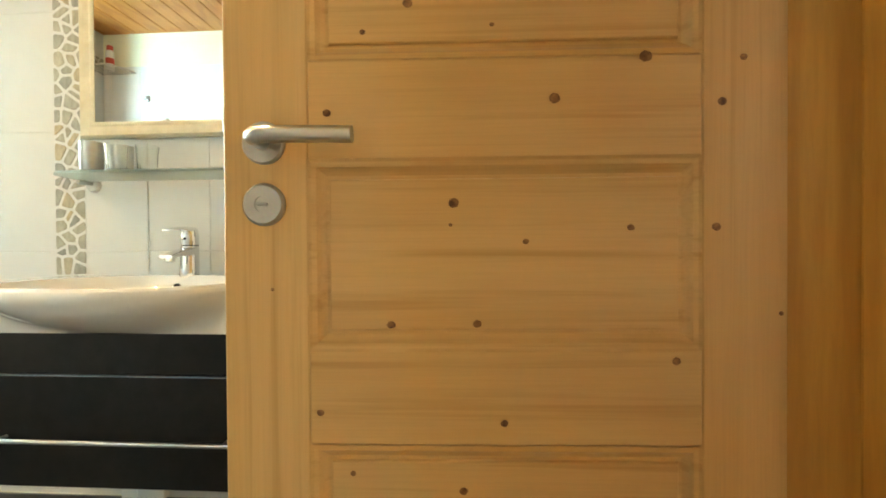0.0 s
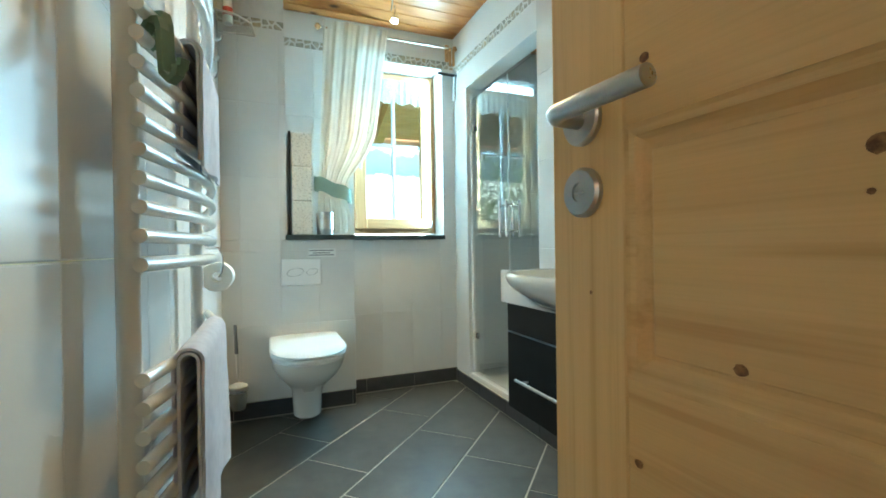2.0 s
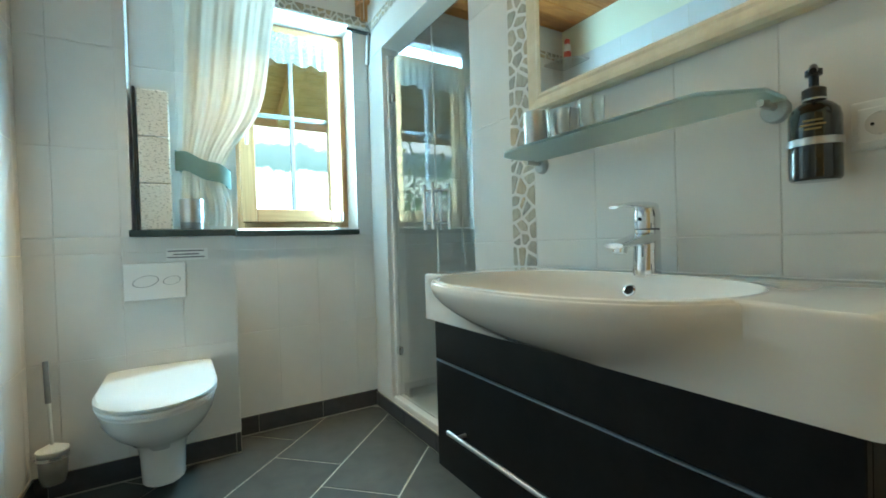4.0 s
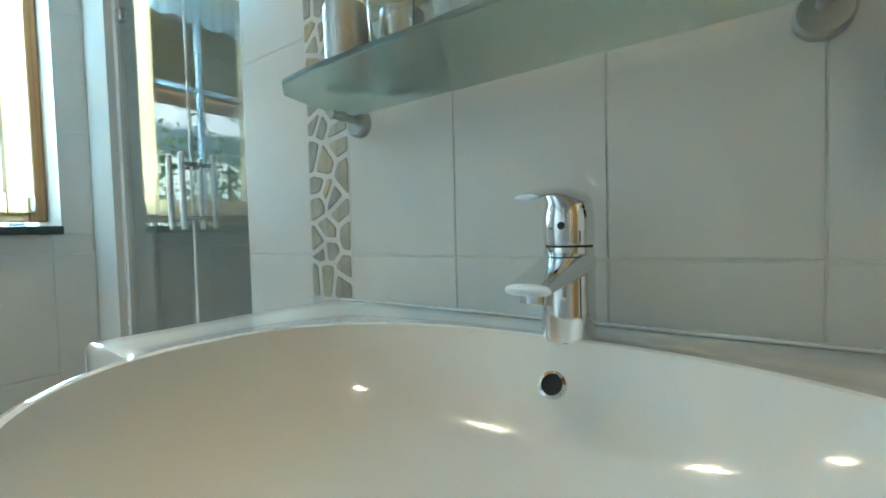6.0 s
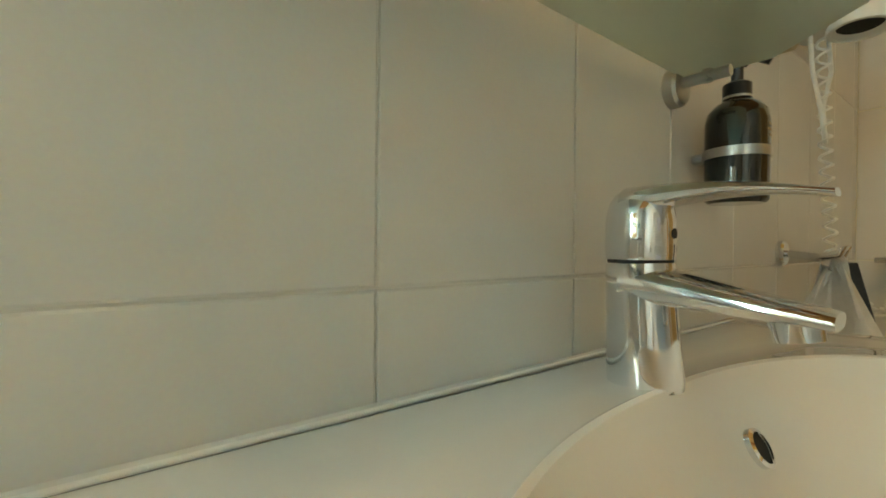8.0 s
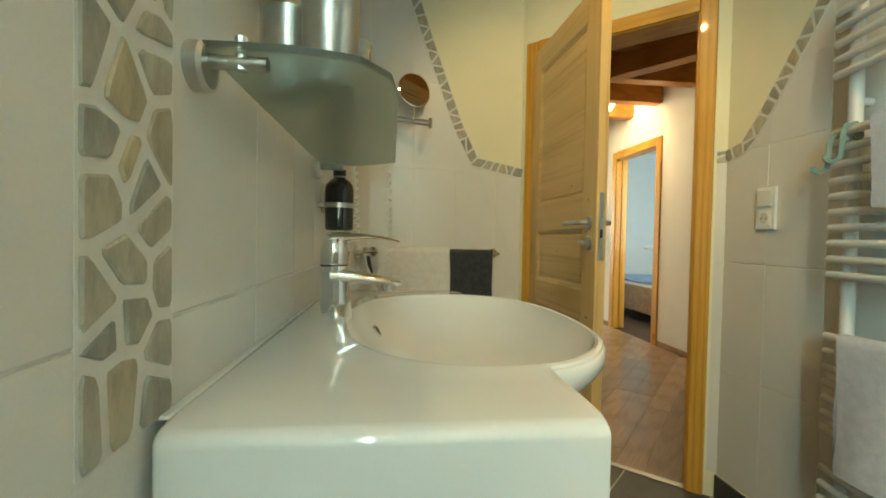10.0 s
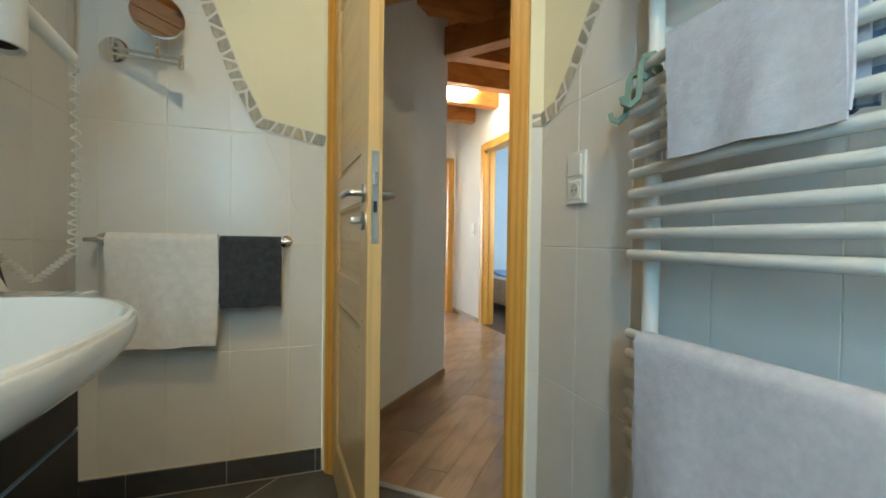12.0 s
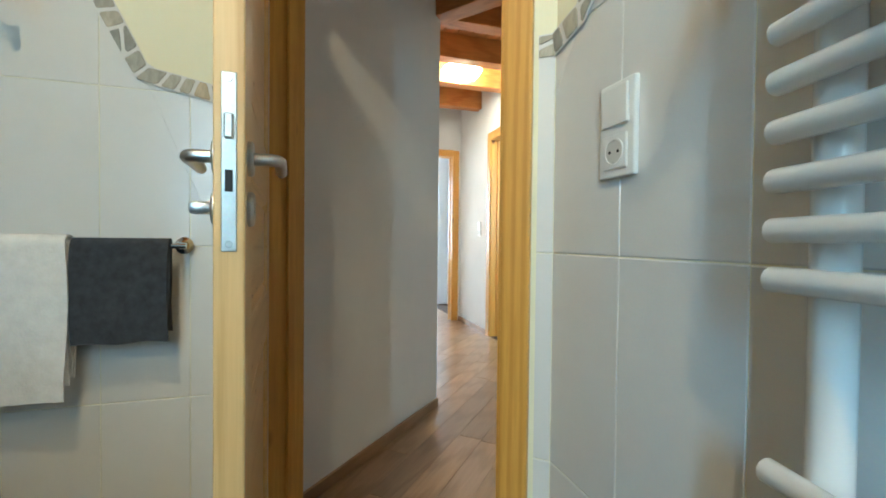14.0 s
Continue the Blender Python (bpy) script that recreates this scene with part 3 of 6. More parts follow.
merge(bm, bm_prism(rect(-4.9, BED_Y1, -3.4, BED_Y1 + 0.1), 2.2, 2.6))
bedroom_wall = thing("bedroom_wall", bm, BLUE_PAINT, label="pale blue bedroom walls with an added window opening out of view", category="wall", kind="structure")
bedroom_ceiling = thing("bedroom_ceiling", bm_prism(rect(BED_X, BED_Y0, HX - 0.12, BED_Y1), 2.6, 2.65), PAINT, label="white bedroom ceiling", category="ceiling", kind="structure")
bm = bm_prism(rect(-3.2, -8.4, -3.1, HY - 0.12), 0, 2.6)
merge(bm, bm_prism(rect(-1.2, -8.4, -1.1, HY - 0.12), 0, 2.6))
merge(bm, bm_prism(rect(-3.1, -8.4, -1.2, -8.3), 0, 0.5))
merge(bm, bm_prism(rect(-3.1, -8.4, -1.2, -8.3), 2.25, 2.6))
far_room_wall = thing("far_room_wall", bm, PAINT, label="white walls of a bright far room", category="wall", kind="structure")
far_room_ceiling = thing("far_room_ceiling", bm_prism(rect(-3.1, -8.4, -1.2, HY - 0.12), 2.6, 2.65), BOARD, label="pine ceiling of the far room", category="ceiling", kind="structure")


# ---- tiles and stones: cut polygons on a wall plane ----
def clip(poly, p, n):
    """The part of a polygon on the side of p to which n points."""
    out = []
    for a, b in zip(poly, poly[1:] + poly[:1]):
        da = (a[0] - p[0]) * n[0] + (a[1] - p[1]) * n[1]
        db = (b[0] - p[0]) * n[0] + (b[1] - p[1]) * n[1]
        if da >= 0:
            out.append(a)
        if da * db < 0:
            t = da / (da - db)
            out.append((a[0] + t * (b[0] - a[0]), a[1] + t * (b[1] - a[1])))
    return out


def area_of(poly):
    return abs(sum(a[0] * b[1] - b[0] * a[1] for a, b in zip(poly, poly[1:] + poly[:1]))) / 2


def slab_mesh(name, poly, depth, mat, rim=0.0015):
    """A flat piece over a polygon, with a chamfered face."""
    cx, cy = sum(p[0] for p in poly) / len(poly), sum(p[1] for p in poly) / len(poly)
    bm = bmesh.new()
    low = [bm.verts.new((x, y, 0)) for x, y in poly]
    mid = [bm.verts.new((x, y, depth - rim * 0.8)) for x, y in poly]
    high = []
    for x, y in poly:
        d = max(math.hypot(x - cx, y - cy), 1e-4)
        k = 1 - min(rim * 1.4 / d, 0.4)
        high.append(bm.verts.new((cx + (x - cx) * k, cy + (y - cy) * k, depth)))
    for a, b in ((low, mid), (mid, high)):
        for k in range(len(poly)):
            j = (k + 1) % len(poly)
            bm.faces.new((a[k], a[j], b[j], b[k]))
    bm.faces.new(high)
    bmesh.ops.recalc_face_normals(bm, faces=bm.faces)
    return mesh_of(name, bm, mat)


TILE_CACHE = {}


def lay_tiles(parent, m, columns, rows, regions, mat=TILE, name="tile", gap=0.0009, depth=SKIN):
    """Wall tiles between column and row edges, kept inside the convex regions (lists of point and inward normal)."""
    for a, b in zip(columns, columns[1:]):
        for c, d in zip(rows, rows[1:]):
            for region in regions:
                poly = [(a + gap, c + gap), (b - gap, c + gap), (b - gap, d - gap), (a + gap, d - gap)]
                for p, n in region:
                    poly = clip(poly, p, n)
                    if len(poly) < 3:
                        break
                if len(poly) < 3 or area_of(poly) < 2e-4:
                    continue
                x0, y0 = poly[0]
                key = (name, mat.name, *(round(v, 4) for q in poly for v in (q[0] - x0, q[1] - y0)))
                if key not in TILE_CACHE:
                    TILE_CACHE[key] = slab_mesh(name, [(x - x0, y - y0) for x, y in poly], depth, mat)
                piece(name, TILE_CACHE[key], parent, m @ Matrix.Translation((x0, y0, 0)))


def steps(first, last, pitch, joint):
    """Column edges from first to last with joints at joint + k * pitch."""
    k = math.ceil((first - joint) / pitch + 1e-6)
    edges = [first]
    while joint + k * pitch < last - 0.012:
        if joint + k * pitch > first + 0.012:
            edges.append(joint + k * pitch)
        k += 1
    return edges + [last]


ROWS = [0.103, 0.533, 0.963, 1.393, 1.823, 2.253]
FULL = [[]]


EDGE = 0.003


def stone_band(name, m, path, width, cell, seed, label, kind="structure"):
    """A band of broken pebbles in pale grout along a line of points on a wall plane; m: the wall's frame."""
    rnd = random.Random(seed)
    pts = [Vector(p) for p in path]
    lengths = [0.0]
    for a, b in zip(pts, pts[1:]):
        lengths.append(lengths[-1] + (b - a).length)

    def side(k):
        d = (pts[k + 1] - pts[k]).normalized()
        return Vector((-d.y, d.x))

    def place(s, w):
        k = max(i for i in range(len(pts) - 1) if lengths[i] <= s + 1e-9)
        t = (s - lengths[k]) / (lengths[k + 1] - lengths[k])
        n0 = (side(max(k - 1, 0)) + side(k)).normalized()
        n1 = (side(k) + side(min(k + 1, len(pts) - 2))).normalized()
        n = n0.lerp(n1, t).normalized()
        p = pts[k].lerp(pts[k + 1], t) + n * (w - width / 2)
        return (p.x, p.y)

    total = lengths[-1]
    bed = bmesh.new()
    n = max(int(total / 0.03), 2)
    low = [[bed.verts.new((*place(total * k / n, w), z)) for w in (0, width)] for k in range(n + 1) for z in (0.0,)]
    high = [[bed.verts.new((*place(total * k / n, w), SKIN + 0.0004)) for w in (0, width)] for k in range(n + 1)]
    for k in range(n):
        bed.faces.new((high[k][0], high[k + 1][0], high[k + 1][1], high[k][1]))
        for w in (0, 1):
            bed.faces.new((low[k][w], low[k + 1][w], high[k + 1][w], high[k][w]))
    bmesh.ops.recalc_face_normals(bed, faces=bed.faces)
    ob = thing(name, bed, GROUT, m=m, label=label, category="border", kind=kind)
    nx, ny = max(int(total / cell), 1), max(round(1.15 * width / cell), 1)
    seeds = [((i + 0.5 + rnd.uniform(-0.49, 0.49)) * total / nx, (j + 0.5 + rnd.uniform(-0.40, 0.40)) * width / ny) for i in range(nx) for j in range(ny)]
    for a in seeds:
        poly = [(max(a[0] - 3 * cell, 0.001), EDGE), (min(a[0] + 3 * cell, total - 0.001), EDGE), (min(a[0] + 3 * cell, total - 0.001), width - EDGE), (max(a[0] - 3 * cell, 0.001), width - EDGE)]
        for b in seeds:
            if b != a and abs(b[0] - a[0]) < 3 * cell:
                dx, dy = a[0] - b[0], a[1] - b[1]
                d = math.hypot(dx, dy)
                gap = 0.0030 + 0.045 * cell
                poly = clip(poly, ((a[0] + b[0]) / 2 + dx / d * gap, (a[1] + b[1]) / 2 + dy / d * gap), (dx, dy))
                if len(poly) < 3:
                    break
        if len(poly) < 3 or area_of(poly) < 0.05 * cell * cell:
            continue
        soft = []
        for p, q in zip(poly, poly[1:] + poly[:1]):
            e = 0.12 + rnd.uniform(-0.06, 0.06)
            soft += [(p[0] + e * (q[0] - p[0]), p[1] + e * (q[1] - p[1])), (q[0] + e * (p[0] - q[0]), q[1] + e * (p[1] - q[1]))]
        flat = [place(min(max(x, 0), total), y) for x, y in soft]
        x0, y0 = flat[0]
        piece("stone", slab_mesh("stone", [(x - x0, y - y0) for x, y in flat], 0.0038 + rnd.uniform(0, 0.0012), STONE, 0.0018), ob, Matrix.Translation((x0, y0, 0)))
    return ob


M_VAN = plane_frame((S, Y_STUB, 0), (0, -1, 0))
M_WIN = plane_frame((X_R, Y_W + S, 0), (1, 0, 0))
M_BOX = plane_frame((X_R, Y_BOX + S, 0), (1, 0, 0))
M_RAD = plane_frame((X_R - S, C2.y, 0), (0, 1, 0))
M_TOW = plane_frame((S, Y_T - S, 0), (-1, 0, 0))
M_DOOR = plane_frame((*on_door(SPAN - 0.035, -S), 0), (*U, 0))

# window sill of dark stone, in two lengths
thing("window_sill", merge(bm_box(0.41, Y_W - Y_BOX + 0.03, 0.03, (-0.964, (Y_W + Y_BOX) / 2 - 0.012, 1.03), 0.003), bm_box(0.66, 0.20, 0.03, (-0.42, Y_W + 0.07, 1.03), 0.003)), SILL_STONE, label="dark green stone window sill in two lengths", category="window sill", kind="structure")

# dark base tiles at the foot of the walls
def base_board(name, m, length, joint=0.0, height=0.1):
    ob = thing(name, bm_box(length, height, 0.006, (length / 2, height / 2, 0.001)), FLOOR_GROUT, m=m, label="row of dark slate base tiles along the wall", category="baseboard", kind="structure")
    lay_tiles(ob, Matrix.Translation((0, 0, 0.004)), steps(0.001, length - 0.001, 0.335, joint), [0.007, height], FULL, BASE_TILE, "base_tile", 0.0012, 0.009)
    return ob


base_board("baseboard_window", plane_frame((-0.766, Y_W + S, 0), (1, 0, 0)), 0.766, 0.1)
base_board("baseboard_box", M_BOX, 0.742, 0.05)
base_board("baseboard_radiator", M_RAD, Y_BOX - C2.y, 0.2)
base_board("baseboard_towel", plane_frame((0, Y_T - S, 0), (-1, 0, 0)), -C1.x, 0.15)
base_board("baseboard_vanity", plane_frame((S, Y_W, 0), (0, -1, 0)), Y_W - Y_T, 0.05, 0.09)
base_board("baseboard_door", plane_frame((*on_door(SPAN, -S), 0), (*(-U), 0)), 0.035, 0.1, 0.125)

# ---- bathroom door: frame and open leaf ----
def door_frame(name, m, width, head, depth, casing, mat, mat_x, label, both=True):
    """A timber frame: m at the opening's foot, x across it, y into the wall; lining, casings and stop."""
    ob = thing(name, None, None, m=m, label=label, category="door frame", kind="structure")
    for x, s in ((0.0, 1), (width, -1)):
        part("lining", bm_box(0.02, depth + 0.01, head, (x + s * 0.01, depth / 2, 0), 0.002), mat, ob)
        part("stop", bm_box(0.012, 0.03, head - 0.02, (x + s * 0.026, depth * 0.62, 0), 0.002), mat, ob)
        for y, front in ((-0.008, True), (depth + 0.008, False)):
            if front or both:
                part("casing", bm_box(casing, 0.018, head + casing - 0.02, (x - s * (casing / 2 - 0.012), y, 0), 0.004, 2), mat, ob)
    part("head_lining", bm_box(width - 0.04, depth + 0.01, 0.02, (width / 2, depth / 2, head - 0.02), 0.002), mat_x, ob)
    for y in (-0.008, depth + 0.008):
        part("head_casing", bm_box(width - 0.026, 0.018, casing - 0.001, (width / 2, y, head - 0.015), 0.004, 2), mat_x, ob)
    return ob


turn = math.atan2(U.y, U.x)
foot = on_door(U0, -S)
M_FRAME = Matrix.Translation((*foot, 0)) @ Matrix.Rotation(turn, 4, "Z")
bath_frame = door_frame("door_frame_bath", M_FRAME, U1 - U0, HEAD, DEEP - S, 0.062, FRAME, FRAME_X, "orange pine door frame of the bathroom")
part("strike_plate", bm_box(0.003, 0.022, 0.16, (U1 - U0 - 0.0215, 0.035, 1.03), 0.001), STEEL, bath_frame, "brushed steel strike plate")
thing("threshold", bm_box(U1 - U0 - 0.04, 0.03, 0.006, ((U1 - U0) / 2, 0.012, -0.001), 0.002), STEEL, m=M_FRAME, label="thin metal strip between slate and parquet", category="threshold", kind="structure")

LEAF_W, LEAF_T, LEAF_Z0, LEAF_Z1 = 0.685, 0.04, 0.012, 1.972
LEAF_H, LEAF_L = Vector((-0.905, -1.525)), Vector((-0.93, -0.826))
lean = math.atan2(LEAF_L.y - LEAF_H.y, LEAF_L.x - LEAF_H.x)
door = thing("door_1", None, None, m=Matrix.Translation((LEAF_H.x, LEAF_H.y, 0)) @ Matrix.Rotation(lean, 4, "Z"), label="knotty pale pine panel door standing ajar", category="door", kind="structure")


def bm_panel(u0, u1, z0, z1):
    """A fielded panel in its mouldings, both faces."""
    bm = bmesh.new()
    for s in (1, -1):
        rings = []
        for inset, y in ((0.0, 0.0195), (0.003, 0.0175), (0.009, 0.0165), (0.014, 0.0115), (0.019, 0.0078), (0.0235, 0.0075), (0.0245, 0.0120), (0.026, 0.0128)):
            rings.append([bm.verts.new((u, s * y, z)) for u, z in ((u0 + inset, z0 + inset), (u1 - inset, z0 + inset), (u1 - inset, z1 - inset), (u0 + inset, z1 - inset))])
        for a, b in zip(rings, rings[1:]):
            for k in range(4):
                j = (k + 1) % 4
                bm.faces.new((a[k], a[j], b[j], b[k]))
        bm.faces.new(rings[-1])
    bmesh.ops.recalc_face_normals(bm, faces=bm.faces)
    return bm


ST = 0.105
for x in (ST / 2, LEAF_W - ST / 2):
    part("stile", bm_box(ST, LEAF_T, LEAF_Z1 - LEAF_Z0, (x, 0, LEAF_Z0), 0.002), DOOR_PINE, door)
for z0, z1 in ((LEAF_Z0, 0.17), (0.735, 0.85), (1.085, 1.205), (1.86, LEAF_Z1)):
    part("rail", bm_box(LEAF_W - 2 * ST - 0.0008, LEAF_T - 0.0012, z1 - z0, (LEAF_W / 2, 0, z0), 0.001), DOOR_PINE_X, door)
for z0, z1 in ((0.17, 0.735), (0.85, 1.085), (1.205, 1.86)):
    part("panel", bm_panel(ST, LEAF_W - ST, z0, z1), DOOR_PINE_X, door)


def knot_mesh(r, seed):
    rnd = random.Random(seed)
    bm = bmesh.new()
    ring = [bm.verts.new((r * (1 + rnd.uniform(-0.1, 0.1)) * math.cos(a) * 1.12, 0, r * (1 + rnd.uniform(-0.1, 0.1)) * math.sin(a))) for a in [2 * math.pi * k / 14 for k in range(14)]]
    bm.faces.new(ring)
    return bm


def knots_on(parent, spots, depth_of, s):
    """Dark knots in the face of the leaf."""
    for n, (u, z, r) in enumerate(spots):
        bm = knot_mesh(0.68 * r, n)
        bmesh.ops.translate(bm, vec=(u, s * (depth_of(u, z) + 0.0004), z), verts=bm.verts)
        part("knot", bm, KNOT, parent)


def leaf_depth(u, z):
    inside = ST < u < LEAF_W - ST and (0.85 < z < 1.085 or z < 0.735 or 1.205 < z < 1.86)
    if not inside:
        return 0.02
    return 0.013


knots_on(door, [(0.457, 1.276, 0.008), (0.513, 1.242, 0.005), (0.354, 1.248, 0.004), (0.172, 1.203, 0.01), (0.28, 1.155, 0.009), (0.057, 1.2, 0.006), (0.082, 1.148, 0.007), (0.556, 1.141, 0.007), (0.402, 1.031, 0.009), (0.406, 1.004, 0.003), (0.314, 0.983, 0.005), (0.187, 0.999, 0.006)], leaf_depth, 1)
knots_on(door, [(0.089, 0.999, 0.007), (0.625, 0.926, 0.003), (0.48, 0.881, 0.007), (0.374, 0.882, 0.007), (0.136, 0.838, 0.007), (0.567, 0.774, 0.006), (0.342, 0.762, 0.006), (0.013, 0.895, 0.004), (0.529, 0.696, 0.005), (0.392, 0.675, 0.007)], leaf_depth, 1)
knots_on(door, [(0.622, 1.191, 0.006), (0.615, 1.073, 0.005), (0.582, 0.67, 0.007), (0.331, 0.99, 0.006), (0.628, 0.753, 0.008), (0.463, 1.261, 0.006)], leaf_depth, -1)


def lever(s):
    """A bent tube handle on its rose; s: the face of the leaf."""
    u, z = LEAF_W - 0.052, 1.105
    pts = [(u, s * 0.02, z), (u, s * 0.05, z)]
    pts += [(u - 0.014 * (1 - math.cos(a)), s * (0.05 + 0.014 * math.sin(a)), z) for a in (0.5, 1.0, 1.57)]
    pts += [(u - 0.06, s * 0.064, z), (u - 0.118, s * 0.064, z - 0.001)]
    handle = part("handle", bm_tube(pts, 0.0095, 14), STEEL, door, "brushed steel lever handle", True)
    rose = bm_lathe([(0.0, 0.0), (0.026, 0.0), (0.026, 0.005), (0.024, 0.0075), (0.0, 0.0075)], 32)
    part("rose", rose, STEEL, handle, "", True, Matrix.Translation((u, s * 0.02, z)) @ Matrix.Rotation(radians(-90 * s), 4, "X"))
    rose = bm_lathe([(0.0, 0.0), (0.026, 0.0), (0.026, 0.005), (0.023, 0.0085), (0.010, 0.0085), (0.010, 0.006), (0.0, 0.006)], 32)
    low = part("lock_rose", rose, STEEL, door, "round brushed steel lock rose", True, Matrix.Translation((u, s * 0.02, 1.030)) @ Matrix.Rotation(radians(-90 * s), 4, "X"))
    if s > 0:
        part("turn_slot", bm_box(0.012, 0.004, 0.004, (0, 0, 0.006), 0.001), STEEL, low)
    else:
        part("thumb_turn", bm_box(0.026, 0.018, 0.03, (0, 0, 0.008), 0.005, 2), STEEL, low, "steel thumb turn", True)


lever(1)
lever(-1)
plate = part("lock_plate", bm_box(0.003, 0.02, 0.245, (LEAF_W + 0.0005, 0, 0.968), 0.0012), STEEL, door, "steel lock plate in the door edge")
part("latch", bm_box(0.010, 0.012, 0.034, (LEAF_W + 0.004, 0, 1.122), 0.002), STEEL, plate)
part("bolt_slot", bm_box(0.002, 0.010, 0.03, (LEAF_W + 0.0015, 0, 1.05)), DARK, plate)
for z in (0.978, 1.203):
    part("screw", bm_lathe([(0, 0), (0.005, 0), (0.004, 0.0012), (0, 0.0012)], 12), STEEL, plate, "", False, Matrix.Translation((LEAF_W + 0.0015, 0, z)) @ Matrix.Rotation(radians(90), 4, "Y"))
for z in (0.35, 1.68):
    part("hinge", bm_tube([(-0.006, -0.024, z), (-0.006, -0.024, z + 0.09)], 0.007, 12), STEEL, door, "steel door hinge")

# ---- window ----
WY = 1.80
window = thing("window_1", None, None, m=Matrix.Translation((0, 0, 0)), label="pine casement window with a cross of glazing bars", category="window", kind="structure")
X0, X1, Z0, Z1 = WX0, WX1, WZ0, WZ1
for x in (X0 + 0.025, X1 - 0.025):
    part("window_frame", bm_box(0.05, 0.07, Z1 - Z0 - 0.02, (x, WY + 0.03, Z0 + 0.02), 0.004), WINDOW_WOOD, window)
for z in (Z0 + 0.02, Z1 - 0.06):
    part("window_frame", bm_box(X1 - X0 - 0.1, 0.07, 0.05, ((X0 + X1) / 2, WY + 0.03, z), 0.004), WINDOW_WOOD_X, window)
SX0, SX1, SZ0, SZ1 = X0 + 0.035, X1 - 0.035, Z0 + 0.05, Z1 - 0.035
sash = part("sash", bm_box(0.078, 0.06, SZ1 - SZ0, (SX0 + 0.039, WY, SZ0), 0.006, 2), WINDOW_WOOD, window)
part("sash_stile", bm_box(0.078, 0.06, SZ1 - SZ0, (SX1 - 0.039, WY, SZ0), 0.006, 2), WINDOW_WOOD, sash)
for z in (SZ0, SZ1 - 0.075):
    part("sash_rail", bm_box(SX1 - SX0 - 0.157, 0.058, 0.075, ((SX0 + SX1) / 2, WY, z), 0.006, 2), WINDOW_WOOD_X, sash)
CX, CZ = (SX0 + SX1) / 2, 1.715
part("glazing_bar", bm_box(0.022, 0.03, SZ1 - SZ0 - 0.15, (CX, WY + 0.004, SZ0 + 0.075), 0.003), WHITE_BAR, sash, "grey glazing bar")
part("glazing_bar", bm_box(SX1 - SX0 - 0.156, 0.028, 0.022, (CX, WY + 0.004, CZ - 0.011), 0.003), WHITE_BAR, sash, "grey glazing bar")
for xa, xb in ((SX0 + 0.078, CX - 0.011), (CX + 0.011, SX1 - 0.078)):
    for za, zb in ((SZ0 + 0.075, CZ - 0.011), (CZ + 0.011, SZ1 - 0.075)):
        pane = part("pane", bm_box(xb - xa, 0.006, zb - za, ((xa + xb) / 2, WY + 0.004, za)), GLASS, sash)
        pane.visible_shadow = False
part("window_handle", merge(bm_box(0.026, 0.012, 0.07, (SX0 + 0.03, WY - 0.036, 1.60), 0.005, 2), bm_tube([(SX0 + 0.03, WY - 0.04, 1.635), (SX0 + 0.03, WY - 0.065, 1.635), (SX0 + 0.03, WY - 0.07, 1.6), (SX0 + 0.03, WY - 0.07, 1.53)], 0.008, 10)), STEEL, window, "steel window handle", True)
part("hinge", bm_tube([(X1 - 0.045, WY - 0.035, 1.12), (X1 - 0.045, WY - 0.035, 1.17)], 0.008, 12), STEEL, window)
# short lace valance on the sash
def lace(u, v):
    drop = 0.15 + 0.025 * abs(math.sin(u * math.pi * 4))
    return (SX0 + 0.05 + u * (SX1 - SX0 - 0.1), WY - 0.036 + 0.006 * math.sin(u * 60), 2.185 - v * drop)


thing("lace_valance", bm_grid(60, 6, lace), LACE, label="short white scalloped lace valance on the window", category="curtain")

# ---- curtain on its rod ----
def curtain_at(u, v):
    z = 2.43 - v * 1.35
    tie = math.exp(-((v - 0.80) / 0.16) ** 2)
    left = -0.92 - 0.06 * v
    right = -0.50 - 0.14 * v - 0.02 * math.sin(v * 3)
    if v > 0.80:
        right = -0.64 - 0.11 * (v - 0.8) / 0.2
    right = right * (1 - 0.78 * tie) + (left + 0.13) * 0.78 * tie
    x = left + u * (right - left)
    fold = 0.0034 * (1 - 0.4 * tie) * math.sin(u * 34 + 1.5 * math.sin(v * 4)) + 0.0016 * math.sin(u * 71 + v * 5) + 0.004 * math.sin(u * 15 - v * 3)
    if v < 0.035:
        fold *= 1.2
    return (x, 1.555 + fold - 0.03 * math.sin(v * math.pi), z)


curtain = thing("curtain", None, None, label="cream cotton curtain tied back beside the window", category="curtain")
part("cloth", bm_grid(110, 50, curtain_at), CURTAIN, curtain, "", True)


def tie_at(u, v):
    a = u * 2 * math.pi
    return (-0.88 + 0.115 * math.cos(a), 1.535 + 0.05 * math.sin(a), 1.30 + 0.09 * v - 0.35 * 0.115 * math.cos(a) + 0.006 * math.sin(a * 5))


part("tie_back", bm_grid(48, 4, tie_at), SAGE_CLOTH, curtain, "sage green cloth tie-back", True)
rod = thing("curtain_rod", None, None, label="thin metal curtain rod with wooden end knobs", category="curtain rod")
part("rod", bm_tube([(-0.95, 1.57, 2.385), (0.0, 1.57, 2.385)], 0.007, 12), STEEL, rod, "", True)
for x in (-0.955, -0.012):
    part("end_knob", bm_lathe([(0, -0.02), (0.012, -0.016), (0.02, 0), (0.012, 0.016), (0, 0.02)], 16, (x, 1.57, 2.385)), WINDOW_WOOD, rod, "turned wooden end knob", True)
